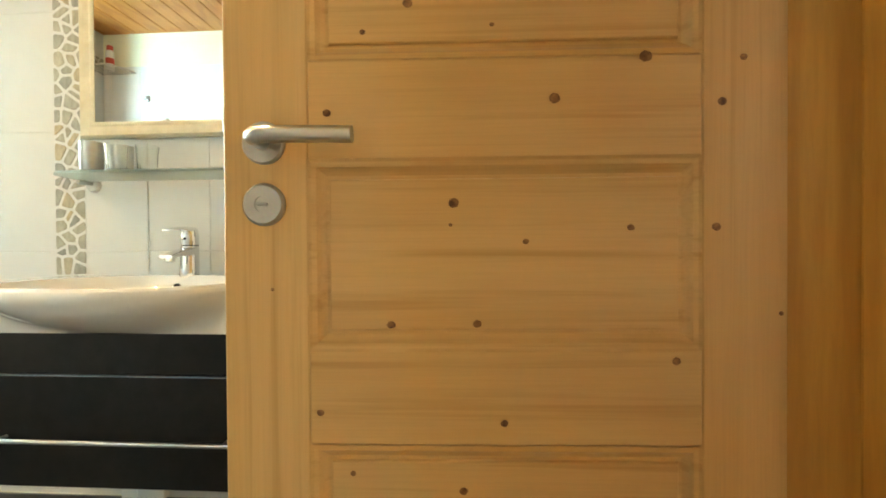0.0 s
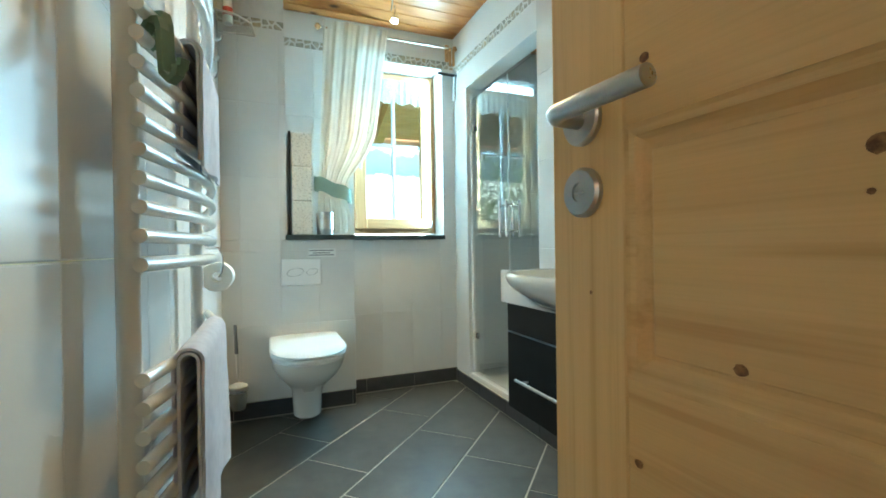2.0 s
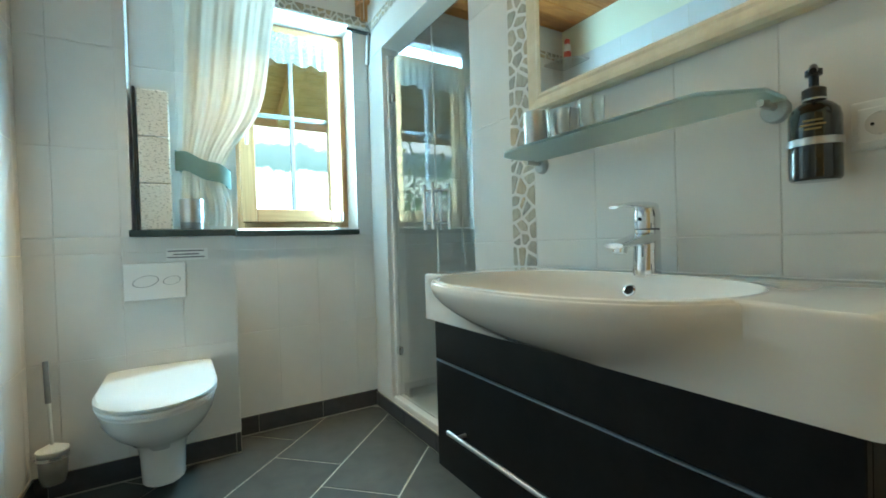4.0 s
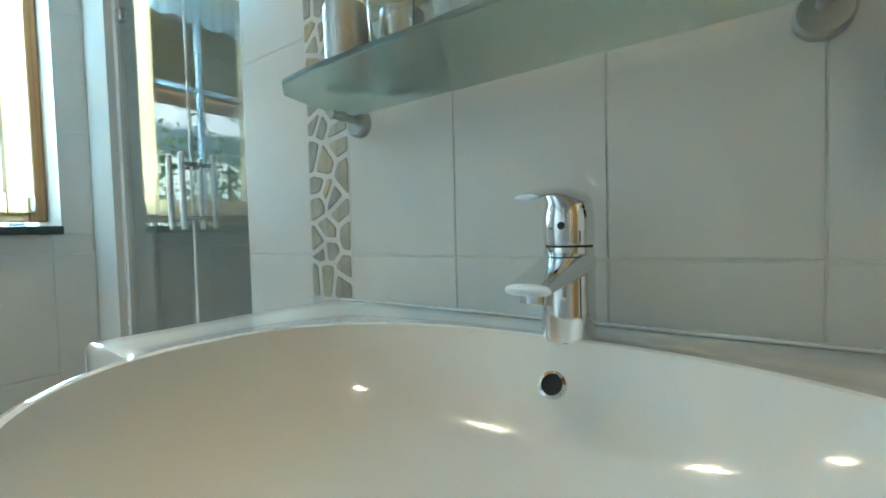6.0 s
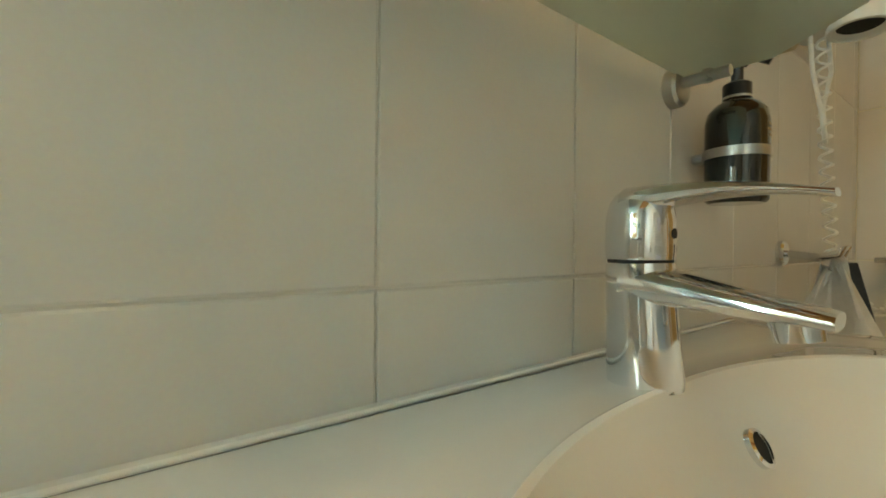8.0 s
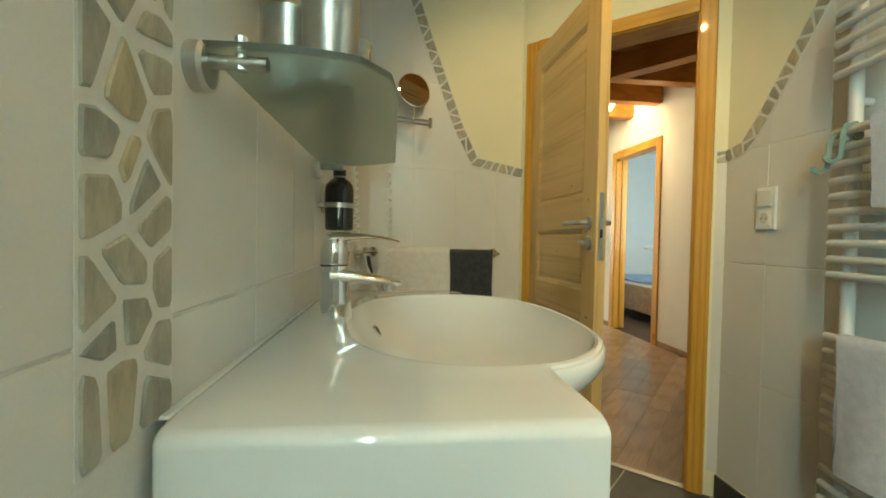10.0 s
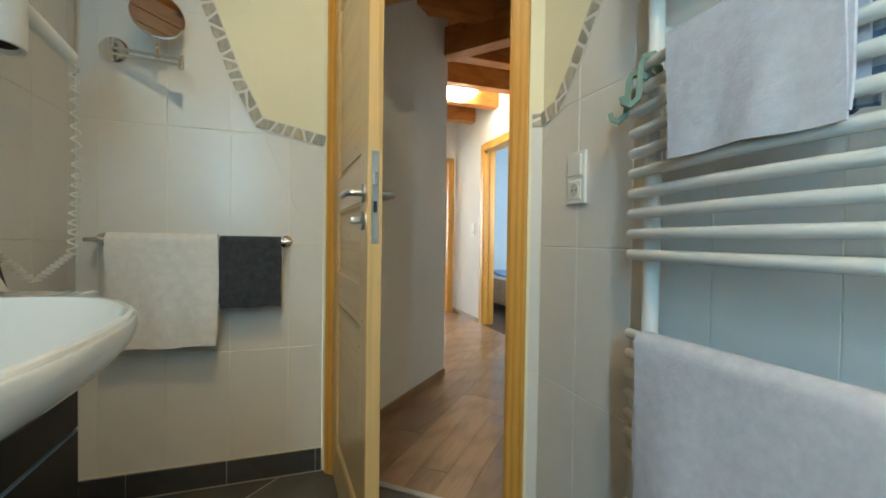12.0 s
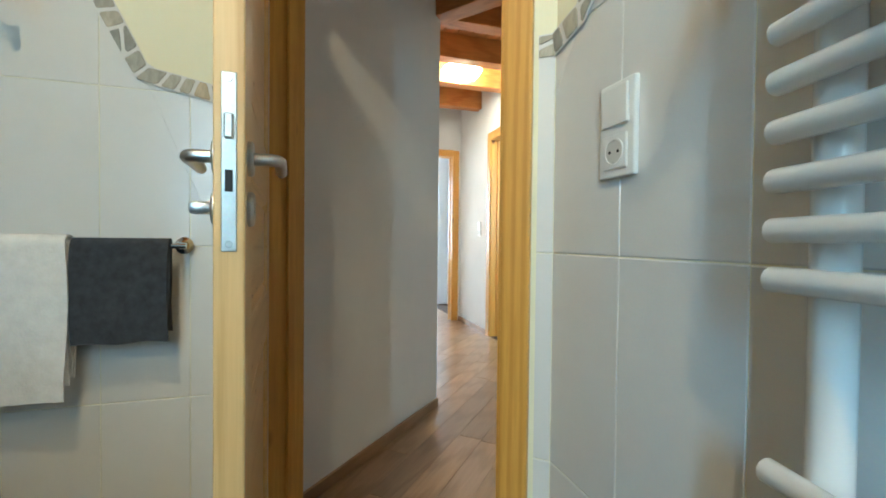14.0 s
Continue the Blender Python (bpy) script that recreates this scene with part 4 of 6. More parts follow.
for x in (-0.90, -0.05):
    part("bracket", merge(bm_box(0.03, 0.012, 0.12, (x, 1.622, 2.31), 0.003), bm_box(0.018, 0.07, 0.02, (x, 1.59, 2.365), 0.003)), WINDOW_WOOD, rod, "wooden bracket")

# ---- outside ----
ground = thing("ground", bm_box(400, 300, 0.2, (0, 152.2, -3.0)), MEADOW, label="green meadow outside the house", category="meadow", kind="structure")
# self-lit sheet: its emission gives the bright view and lights the eave
backdrop = thing("backdrop", bm_box(220, 0.5, 60, (0, 90, -6)), DISTANCE_GLOW, label="glowing backdrop of pale hazy hills and sky beyond the meadow", category="backdrop", kind="structure")
eave = thing("roof_eave", None, None, label="orange boarded underside of the roof overhang", category="roof")
for k in range(15):
    y = 2.0 + 0.1 * k
    part("board", bm_box(6.0, 0.104, 0.02, (0, 0, 0), 0.003), EAVE_WOOD, eave, "", False, Matrix.Translation((-0.4, y, 2.72 - 0.36 * (y - 2.0))) @ Matrix.Rotation(radians(-19.8), 4, "X"))
part("fascia", bm_box(6.0, 0.03, 0.14, (-0.4, 3.49, 2.10), 0.003), EAVE_WOOD, eave)
for x in (-1.6, -0.15, 1.2):
    part("rafter", bm_box(0.1, 1.5, 0.12, (0, 0, -0.14), 0.005), EAVE_WOOD, eave, "", False, Matrix.Translation((x, 2.70, 2.47)) @ Matrix.Rotation(radians(-19.8), 4, "X"))


def tree(name, x, y, z, height, seed, label):
    rnd = random.Random(seed)
    ob = thing(name, None, None, m=Matrix.Translation((x, y, z)), label=label, category="tree")
    bm = bm_tube([(0, 0, 0), (0.05, 0.02, height * 0.3), (0.0, 0.06, height * 0.65), (0.05, 0.0, height * 0.95)], [0.16, 0.12, 0.07, 0.02], 8)
    tips = []
    for k in range(12):
        a, h = rnd.uniform(0, 6.28), height * rnd.uniform(0.25, 0.8)
        reach = height * rnd.uniform(0.2, 0.38)
        tip = Vector((math.cos(a) * reach, math.sin(a) * reach, h + reach * 0.5))
        merge(bm, bm_tube([(0, 0, h), tip * 0.5 + Vector((0, 0, h * 0.5)), tip], [0.05, 0.03, 0.01], 6))
        tips += [tip, tip * 0.6 + Vector((0, 0, h * 0.4))]
    part("trunk", bm, BARK, ob)
    verts, faces = [], []
    for k in range(2600):
        c = rnd.choice(tips) + Vector((rnd.gauss(0, 0.13), rnd.gauss(0, 0.13), rnd.gauss(0, 0.12))) * height
        a = Vector((rnd.uniform(-1, 1), rnd.uniform(-1, 1), rnd.uniform(-1, 1))).normalized() * rnd.uniform(0.05, 0.1)
        b = a.orthogonal().normalized() * a.length * 0.6
        n = len(verts)
        verts += [c - a, c + b, c + a, c - b]
        faces.append((n, n + 1, n + 2, n + 3))
    data = bpy.data.meshes.new("crown")
    data.from_pydata([tuple(v) for v in verts], [], faces)
    data.materials.append(LEAF)
    crown = new("crown", data)
    crown.parent = ob
    return ob


tree("tree", -3.4, 7.0, -2.9, 5.4, 1, "leafy green tree outside the bathroom window")
tree("tree", -6.2, 9.5, -2.9, 5.8, 2, "leafy green tree outside the bathroom window")

# ---- washbasin unit ----
VY0, VY1, VX, VTOP, VLOW = -0.668, 0.284, -0.39, 0.880, 0.752
BX, BY, BRX, BRY, BPOW = -0.325, -0.20, 0.215, 0.325, 2.35


def bowl_radius(a):
    c, s = abs(math.cos(a)), abs(math.sin(a))
    return ((c / BRX) ** BPOW + (s / BRY) ** BPOW) ** (-1 / BPOW)


def top_radius(a):
    """From the bowl's middle to the edge of the straight top."""
    c, s = math.cos(a), math.sin(a)
    sides = []
    if abs(c) > 1e-6:
        sides.append(((-0.001 if c > 0 else VX) - BX) / c)
    if abs(s) > 1e-6:
        sides.append(((VY1 if s > 0 else VY0) - BY) / s)
    near = min(sides)
    best = near * sum((near / d) ** 34 for d in sides) ** (-1 / 34)
    return best


def basin_mesh():
    corners = [math.atan2(y - BY, x - BX) for x in (-0.001, VX) for y in (VY0, VY1)]
    angles = sorted({round(2 * math.pi * k / 200 - math.pi, 5) for k in range(200)} | {round(c + d, 5) for c in corners for d in (-0.012, 0.0, 0.012)})
    bm, rings = bmesh.new(), []

    def ring(radius, height):
        rings.append([bm.verts.new((BX + radius(a) * math.cos(a) + 0.0, BY + radius(a) * math.sin(a), height(a))) for a in angles])

    depth = 0.125
    for s in (0.09, 0.2, 0.35, 0.5, 0.64, 0.76, 0.86, 0.93, 0.975):
        ring(lambda a, s=s: s * bowl_radius(a), lambda a, s=s: VTOP + 0.006 - depth * (1 - s ** 3.2) ** 0.8)
    ring(lambda a: 0.995 * bowl_radius(a), lambda a: VTOP + 0.004)
    ring(lambda a: 1.015 * bowl_radius(a), lambda a: VTOP + 0.0055)
    ring(lambda a: 1.035 * bowl_radius(a), lambda a: VTOP + 0.0035)

    def outer(a):
        return max(top_radius(a), 1.06 * bowl_radius(a))

    def soft(a):
        return min(0.016, 0.6 * (outer(a) - 1.035 * bowl_radius(a)))

    for k, z in ((0.35, 0.002), (0.7, 0.0), (1.0, 0.0)):
        ring(lambda a, k=k: 1.035 * bowl_radius(a) + k * (outer(a) - soft(a) - 1.035 * bowl_radius(a)), lambda a, z=z: VTOP + z)
    for q in (20, 40, 60, 78, 90):
        ring(lambda a, q=q: outer(a) - soft(a) * (1 - math.sin(radians(q))), lambda a, q=q: VTOP - 0.014 * (1 - math.cos(radians(q))))
    for f in (0.09, 0.18, 0.3, 0.45, 0.6, 0.75, 0.88, 0.96, 1.0):
        ring(lambda a, f=f: top_radius(a) + (outer(a) - top_radius(a)) * max(1 - f ** 1.7, 0.0), lambda a, f=f: VTOP - 0.014 - f * (VTOP - 0.014 - VLOW))
    ring(lambda a: top_radius(a) - 0.012, lambda a: VLOW)
    for a, b in zip(rings, rings[1:]):
        for k in range(len(angles)):
            j = (k + 1) % len(angles)
            bm.faces.new((a[k], a[j], b[j], b[k]))
    bm.faces.new(rings[0])
    bm.faces.new(rings[-1][::-1])
    bmesh.ops.recalc_face_normals(bm, faces=bm.faces)
    return bm


basin = thing("washbasin", None, None, label="wide white ceramic washbasin with an oval bowl", category="washbasin")
part("basin_top", basin_mesh(), CERAMIC, basin, "", True)
part("upstand", bm_box(0.010, VY1 - VY0 - 0.06, 0.004, (-0.0055, (VY0 + VY1) / 2, VTOP - 0.0005), 0.0018, 2), CERAMIC, basin)
drain = part("drain", bm_lathe([(0.0, 0.0), (0.032, 0.0), (0.033, 0.003), (0.026, 0.006), (0.022, 0.003), (0.022, 0.010), (0.017, 0.014), (0.0, 0.015)], 28, (-0.255, -0.226, VTOP - 0.1165)), CHROME, basin, "chrome pop-up drain", True)
part("overflow_ring", bm_lathe([(0.0105, 0.0), (0.0135, 0.0), (0.0135, 0.004), (0.0105, 0.005)], 24), CHROME, basin, "chrome overflow ring", True, Matrix.Translation((-0.162, -0.222, 0.851)) @ Matrix.Rotation(radians(-58), 4, "Y"))
part("overflow_hole", bm_lathe([(0.0, 0.001), (0.0108, 0.001), (0.0108, 0.003), (0.0, 0.003)], 24), DARK, basin, "dark overflow hole", False, Matrix.Translation((-0.162, -0.222, 0.851)) @ Matrix.Rotation(radians(-58), 4, "Y"))

faucet = thing("faucet", None, None, m=Matrix.Translation((-0.086, -0.211, VTOP)) @ Matrix.Rotation(radians(3), 4, "Z") @ Matrix.Scale(1.06, 4), label="polished chrome single-lever basin tap", category="tap")
body = bm_tube([(0.0, 0, 0), (0.0, 0, 0.004), (0.002, 0, 0.03), (0.004, 0, 0.065), (0.005, 0, 0.095)], [0.028, 0.0285, 0.0275, 0.0265, 0.0255], 32)
part("body", body, CHROME, faucet, "", True)


def spout_at(u, v):
    """A wedge-shaped spout that narrows towards its mouth."""
    a = v * 2 * math.pi
    x = 0.010 - 0.124 * u
    z = 0.079 - 0.015 * u
    w = 0.0268 - 0.0065 * u
    h = 0.0185 - 0.0125 * u
    c, s = math.cos(a), math.sin(a)
    return (x, w * (abs(c) ** 0.7) * (1 if c > 0 else -1), z + h * (abs(s) ** 0.8) * (1 if s > 0 else -1) * (1.0 if s > 0 else 0.75))


bm = bm_grid(14, 28, spout_at)
bmesh.ops.remove_doubles(bm, verts=bm.verts, dist=1e-5)
bmesh.ops.holes_fill(bm, edges=[e for e in bm.edges if e.is_boundary])
bmesh.ops.recalc_face_normals(bm, faces=bm.faces)
part("spout", bm, CHROME, faucet, "", True)
part("aerator", bm_tube([(-0.092, 0, 0.066), (-0.095, 0, 0.050)], [0.0145, 0.0135], 24), CHROME, faucet, "", True)
part("seam", bm_lathe([(0.0240, 0.0), (0.0245, 0.003)], 32, (0.005, 0, 0.095)), DARK, faucet)
cap = part("lever_cap", bm_lathe([(0.0255, 0.0), (0.0262, 0.006), (0.026, 0.03), (0.0235, 0.044), (0.018, 0.052), (0.0, 0.055)], 32, (0.005, 0, 0.098)), CHROME, faucet, "", True)


def lever_at(u, v):
    a = v * 2 * math.pi
    x = 0.012 - 0.124 * u
    z = 0.143 + 0.010 * math.sin(min(u * 1.8, 1.57)) - 0.012 * u ** 2
    w = 0.023 - 0.012 * u
    h = 0.010 * (1 - u) ** 1.5 + 0.0026
    return (x, w * math.cos(a), z + h * math.sin(a))


bm = bm_grid(16, 20, lever_at)
bmesh.ops.remove_doubles(bm, verts=bm.verts, dist=1e-5)
bmesh.ops.holes_fill(bm, edges=[e for e in bm.edges if e.is_boundary])
bmesh.ops.recalc_face_normals(bm, faces=bm.faces)
part("lever", bm, CHROME, faucet, "", True)
part("temperature_mark", bm_lathe([(0, 0), (0.004, 0), (0.004, 0.001), (0, 0.001)], 16), DARK, faucet, "small dark temperature mark", False, Matrix.Translation((-0.0205, 0, 0.118)) @ Matrix.Rotation(radians(-90), 4, "Y"))

cabinet = thing("vanity_cabinet", None, None, label="black wall-hung washbasin cabinet with a wide drawer", category="cabinet")
CX0, CXF, CY0, CY1 = -0.004, -0.362, -0.645, 0.275
part("body", bm_box(CX0 - CXF - 0.02, CY1 - CY0, 0.425, ((CX0 + CXF + 0.02) / 2, (CY0 + CY1) / 2, 0.325), 0.002), BLACK, cabinet)
part("front_panel", bm_box(0.019, CY1 - CY0, 0.115, (CXF + 0.0095, (CY0 + CY1) / 2, 0.634), 0.002), BLACK, cabinet)
drawer = part("drawer_front", bm_box(0.019, CY1 - CY0, 0.303, (CXF + 0.0095, (CY0 + CY1) / 2, 0.325), 0.002), BLACK, cabinet)
part("edge_strip", bm_box(0.02, CY1 - CY0 - 0.002, 0.002, (CXF + 0.0095, (CY0 + CY1) / 2, 0.6285)), EDGE_BLUE, drawer, "pale plastic top edge")
bar = bm_tube([(CXF - 0.03, 0.17, 0.462), (CXF - 0.03, -0.54, 0.462)], 0.006, 12)
for y in (0.13, -0.50):
    merge(bar, bm_tube([(CXF, y, 0.462), (CXF - 0.03, y, 0.462)], 0.005, 10))
part("handle", bar, STEEL, drawer, "long brushed steel bar handle", True)
thing("socket_strip", merge(bm_box(0.03, 0.16, 0.055, (-0.025, 0.0, 0.10), 0.004), bm_box(0.006, 0.05, 0.04, (-0.042, 0.04, 0.108), 0.003)), PLASTIC, label="small white plastic socket strip low on the wall", category="socket")

# ---- glass shelf with tumblers, mirror, bottle, sockets ----
shelf = thing("glass_shelf", None, None, label="frosted greenish glass shelf on round steel mounts", category="shelf")
part("plate", bm_prism([(-0.012, 0.205), (-0.012, -0.452), (-0.105, -0.456), (-0.194, -0.385), (-0.197, 0.08), (-0.19, 0.15), (-0.16, 0.19), (-0.10, 0.206)], 1.211, 1.219, 0.0015), FROST, shelf, "frosted glass plate")
for y in (0.192, -0.432):
    mount = part("mount", bm_lathe([(0, 0), (0.024, 0), (0.024, 0.012), (0.021, 0.016), (0, 0.016)], 28), STEEL, shelf, "round steel wall mount", True, Matrix.Translation((-0.0005, y, 1.198)) @ Matrix.Rotation(radians(-90), 4, "Y"))
    arm = bm_tube([(-0.012, y, 1.203), (-0.07, y, 1.203)], 0.007, 12)
    part("arm", merge(arm, bm_tube([(-0.045, y, 1.196), (-0.045, y, 1.228)], 0.006, 10)), STEEL, shelf, "", True)


def tumbler(name, y, x, steel, label):
    ob = thing(name, None, None, m=Matrix.Translation((x, y, 1.2195)), label=label, category="tumbler")
    if steel:
        part("cup", bm_lathe([(0, 0.0), (0.030, 0.0), (0.032, 0.003), (0.034, 0.104), (0.0328, 0.104), (0.031, 0.004), (0, 0.003)], 32), STEEL, ob, "", True)
    else:
        pro = [(0, 0.0), (0.026, 0.0), (0.028, 0.004), (0.029, 0.03), (0.0335, 0.09), (0.0322, 0.09), (0.0275, 0.032), (0.025, 0.008), (0, 0.007)]
        bm = bm_lathe(pro, 20)
        for v in bm.verts:
            a = math.atan2(v.co.y, v.co.x)
            k = 1 + 0.035 * math.cos(10 * a) * (1 if v.co.z < 0.05 else 0.2)
            v.co.x, v.co.y = v.co.x * k, v.co.y * k
        part("cup", bm, GLASS, ob, "", True)
    return ob


tumbler("steel_tumbler", 0.098, -0.115, True, "brushed steel toothbrush tumbler on the glass shelf")
tumbler("steel_tumbler", 0.045, -0.055, True, "brushed steel toothbrush tumbler on the glass shelf")
tumbler("drinking_glass", 0.005, -0.125, False, "clear faceted drinking glass on the glass shelf")
tumbler("drinking_glass", -0.085, -0.105, False, "clear faceted drinking glass on the glass shelf")

mirror = thing("wall_mirror", None, None, label="large wall mirror in a cream and gold frame", category="mirror")
MY0, MY1, MZ0, MZ1, FW = -0.86, 0.222, 1.362, 2.10, 0.055
part("mirror_glass", bm_box(0.006, MY1 - MY0 - 2 * FW + 0.01, MZ1 - MZ0 - 2 * FW + 0.01, (-0.022, (MY0 + MY1) / 2, MZ0 + FW - 0.005)), MIRROR, mirror)
part("backing", bm_box(0.016, MY1 - MY0 - 0.03, MZ1 - MZ0 - 0.03, (-0.0095, (MY0 + MY1) / 2, MZ0 + 0.015)), WINDOW_WOOD, mirror)


def frame_bar(a, b):
    """One mitred length of the mirror frame between outer corners a and b on the wall plane."""
    a, b = Vector(a), Vector(b)
    d = (b - a).normalized()
    n = Vector((-d.y, d.x))
    bm, rings = bmesh.new(), []
    for end, s in ((a, 1), (b, -1)):
        rings.append([bm.verts.new((-x, *(end + (n + s * d) * w))) for w, x in ((0.0, 0.002), (0.0, 0.026), (0.008, 0.034), (0.02, 0.033), (0.038, 0.028), (0.046, 0.03), (FW, 0.026), (FW, 0.014))])
    m = len(rings[0])
    for k in range(m):
        j = (k + 1) % m
        bm.faces.new((rings[0][k], rings[0][j], rings[1][j], rings[1][k]))
    bm.faces.new(rings[0])
    bm.faces.new(rings[1][::-1])
    bmesh.ops.recalc_face_normals(bm, faces=bm.faces)
    return bm


corner = [(MY0, MZ0), (MY1, MZ0), (MY1, MZ1), (MY0, MZ1)]
for k in range(4):
    part("frame_bar", frame_bar(corner[k], corner[(k + 1) % 4]), MIRROR_FRAME, mirror)

bottle = thing("soap_bottle", None, None, m=Matrix.Translation((-0.052, -0.505, 1.052)), label="black-brown soap pump bottle held on the wall", category="bottle")
part("bottle_body", bm_lathe([(0, 0.0), (0.032, 0.0), (0.036, 0.004), (0.0365, 0.010), (0.0365, 0.105), (0.034, 0.118), (0.026, 0.128), (0.016, 0.134), (0.014, 0.142), (0, 0.142)], 32), BROWN_GLASS, bottle, "", True)
pump = part("pump", bm_lathe([(0.0165, 0.138), (0.0165, 0.155), (0.012, 0.158), (0.007, 0.160), (0.007, 0.178), (0.012, 0.179), (0.012, 0.188), (0, 0.190)], 24), BLACK_PLASTIC, bottle, "black plastic pump head", True)
part("nozzle", bm_tube([(0.0, 0.0, 0.184), (-0.02, -0.006, 0.187), (-0.034, -0.010, 0.178)], [0.007, 0.006, 0.005], 10), BLACK_PLASTIC, pump, "", True)
part("collar", bm_lathe([(0.0172, 0.136), (0.0172, 0.139)], 24), STEEL, bottle)
holder = part("holder_ring", bm_lathe([(0.0370, 0.058), (0.0385, 0.058), (0.0385, 0.070), (0.0370, 0.070)], 32), STEEL, bottle, "steel holder ring", True)
part("holder_stem", bm_box(0.02, 0.02, 0.014, (0.042, 0, 0.057), 0.003), STEEL, holder)
for k, (w, z) in enumerate(((0.026, 0.096), (0.034, 0.089), (0.022, 0.082))):
    def band(u, v, w=w, z=z):
        a = math.pi + 0.25 + (u - 0.5) * w / 0.0365
        return (0.0368 * math.cos(a), 0.0368 * math.sin(a), z + 0.003 * v)
    part("label_line", bm_grid(8, 1, band), GOLD, bottle, "gold printed line")


def socket_plate(parent, m, switch=False):
    """A square socket insert with its round well and two pin holes; x along, y up, z out."""
    body = part("insert", bm_box(0.055, 0.055, 0.004, (0, 0, 0.0095), 0.002), PLASTIC, parent, "", False, m)
    part("well", bm_lathe([(0.0195, 0.0145), (0.0195, 0.0145), (0.0185, 0.0138), (0.0185, 0.0137), (0, 0.0137)], 28), SOCKET_GREY, body)
    part("well_rim", bm_lathe([(0.0215, 0.0135), (0.0215, 0.0148), (0.0190, 0.0148), (0.0190, 0.0135)], 28), PLASTIC, body)
    for x in (-0.0095, 0.0095):
        part("pin_hole", bm_lathe([(0, 0.0139), (0.0028, 0.0139), (0.0028, 0.0143), (0, 0.0143)], 10, (x, 0, 0)), DARK, body)
    for y in (-0.0175, 0.0175):
        part("earth_clip", bm_box(0.004, 0.003, 0.001, (0, y, 0.0139)), STEEL, body)
    return body


sockets = thing("double_socket", bm_box(0.23, 0.081, 0.010, (0, 0, 0.0), 0.003, 2), PLASTIC, m=plane_frame((-0.0005, -0.655, 1.138), (0, -1, 0)), label="white multi-socket plate on the tiled wall", category="socket")
for x in (-0.078, 0.0, 0.078):
    socket_plate(sockets, Matrix.Translation((x, 0, 0)))

# ---- towel wall: dryer, swing mirror, rail with towels, hooks ----
dryer = thing("hair_dryer", None, None, label="white wall-mounted hair dryer with a coiled cord", category="hair dryer")
HY_, HZ_ = -0.955, 1.40
part("wall_holder", bm_box(0.062, 0.085, 0.135, (-0.032, HY_, HZ_ + 0.01), 0.014, 3), PLASTIC, dryer, "", True)
barrel = bm_lathe([(0.034, 0.012), (0.040, 0.0), (0.047, 0.0), (0.048, 0.004), (0.047, 0.085), (0.045, 0.088), (0.045, 0.19), (0.041, 0.214), (0.024, 0.226), (0, 0.228)], 32)
HEAD_AT = Matrix.Translation((-0.098, HY_, HZ_)) @ Matrix.Rotation(radians(5), 4, "X")
part("barrel", barrel, PLASTIC, dryer, "", True, HEAD_AT)
part("outlet_grill", bm_lathe([(0, 0.010), (0.034, 0.010), (0.034, 0.013), (0, 0.013)], 24), DARK, dryer, "dark air outlet", False, HEAD_AT)
part("grip", bm_tube([(-0.105, HY_ - 0.02, HZ_ + 0.125), (-0.13, HY_ - 0.10, HZ_ + 0.095), (-0.158, HY_ - 0.19, HZ_ + 0.058)], [0.022, 0.020, 0.017], 18), PLASTIC, dryer, "", True)
coil = []
LINE = [Vector(p) for p in ((-0.160, HY_ - 0.195, HZ_ + 0.05), (-0.168, HY_ - 0.19, 1.15), (-0.165, HY_ - 0.17, 0.93), (-0.115, HY_ - 0.10, 0.86), (-0.06, HY_ - 0.03, 0.95), (-0.05, HY_ - 0.01, 1.18), (-0.045, HY_, HZ_ + 0.02))]
for k in range(560):
    t = k / 559 * (len(LINE) - 1)
    i = min(int(t), len(LINE) - 2)
    c = LINE[i].lerp(LINE[i + 1], t - i)
    a = k / 559 * 2 * math.pi * 52
    coil.append((c.x + 0.010 * math.cos(a), c.y + 0.010 * math.sin(a), c.z))
part("cord", bm_tube(coil, 0.0026, 6), PLASTIC, dryer, "white coiled cord", True)
for dx, dy in ((0.0, 0.02), (-0.02, -0.02)):
    part("lead", bm_tube([(-0.03 + dx, HY_ + dy, HZ_ + 0.015), (-0.035 + dx, HY_ + dy, HZ_ - 0.06), (-0.045, HY_ + 0.5 * dy, HZ_ - 0.13), (-0.05, HY_ - 0.01, HZ_ - 0.2)], 0.004, 8), PLASTIC, dryer, "white lead", True)

swing = thing("shaving_mirror", None, None, label="round chrome magnifying mirror on a swing arm", category="mirror")
DX, DY, DZ = -0.115, Y_T, 1.645
part("wall_disc", bm_lathe([(0, 0), (0.045, 0), (0.045, 0.008), (0.038, 0.014), (0, 0.014)], 32), CHROME, swing, "", True, Matrix.Translation((DX, DY, DZ)) @ Matrix.Rotation(radians(-90), 4, "X"))
E_ = Vector((-0.355, Y_T + 0.135, 1.585))
for dz in (-0.010, 0.010):
    part("arm", bm_tube([(DX, DY + 0.035, DZ - 0.012 + dz), (E_.x, E_.y, E_.z + dz)], 0.0055, 12), CHROME, swing, "", True)
part("wall_joint", bm_tube([(DX, DY + 0.035, DZ - 0.05), (DX, DY + 0.035, DZ + 0.03)], 0.009, 14), CHROME, swing, "", True)
part("end_joint", bm_tube([(E_.x, E_.y, E_.z - 0.024), (E_.x, E_.y, E_.z + 0.024)], 0.009, 14), CHROME, swing, "", True)
part("post", bm_tube([(-0.275, Y_T + 0.105, 1.60), (-0.275, Y_T + 0.105, 1.655)], 0.007, 12), CHROME, swing, "", True)
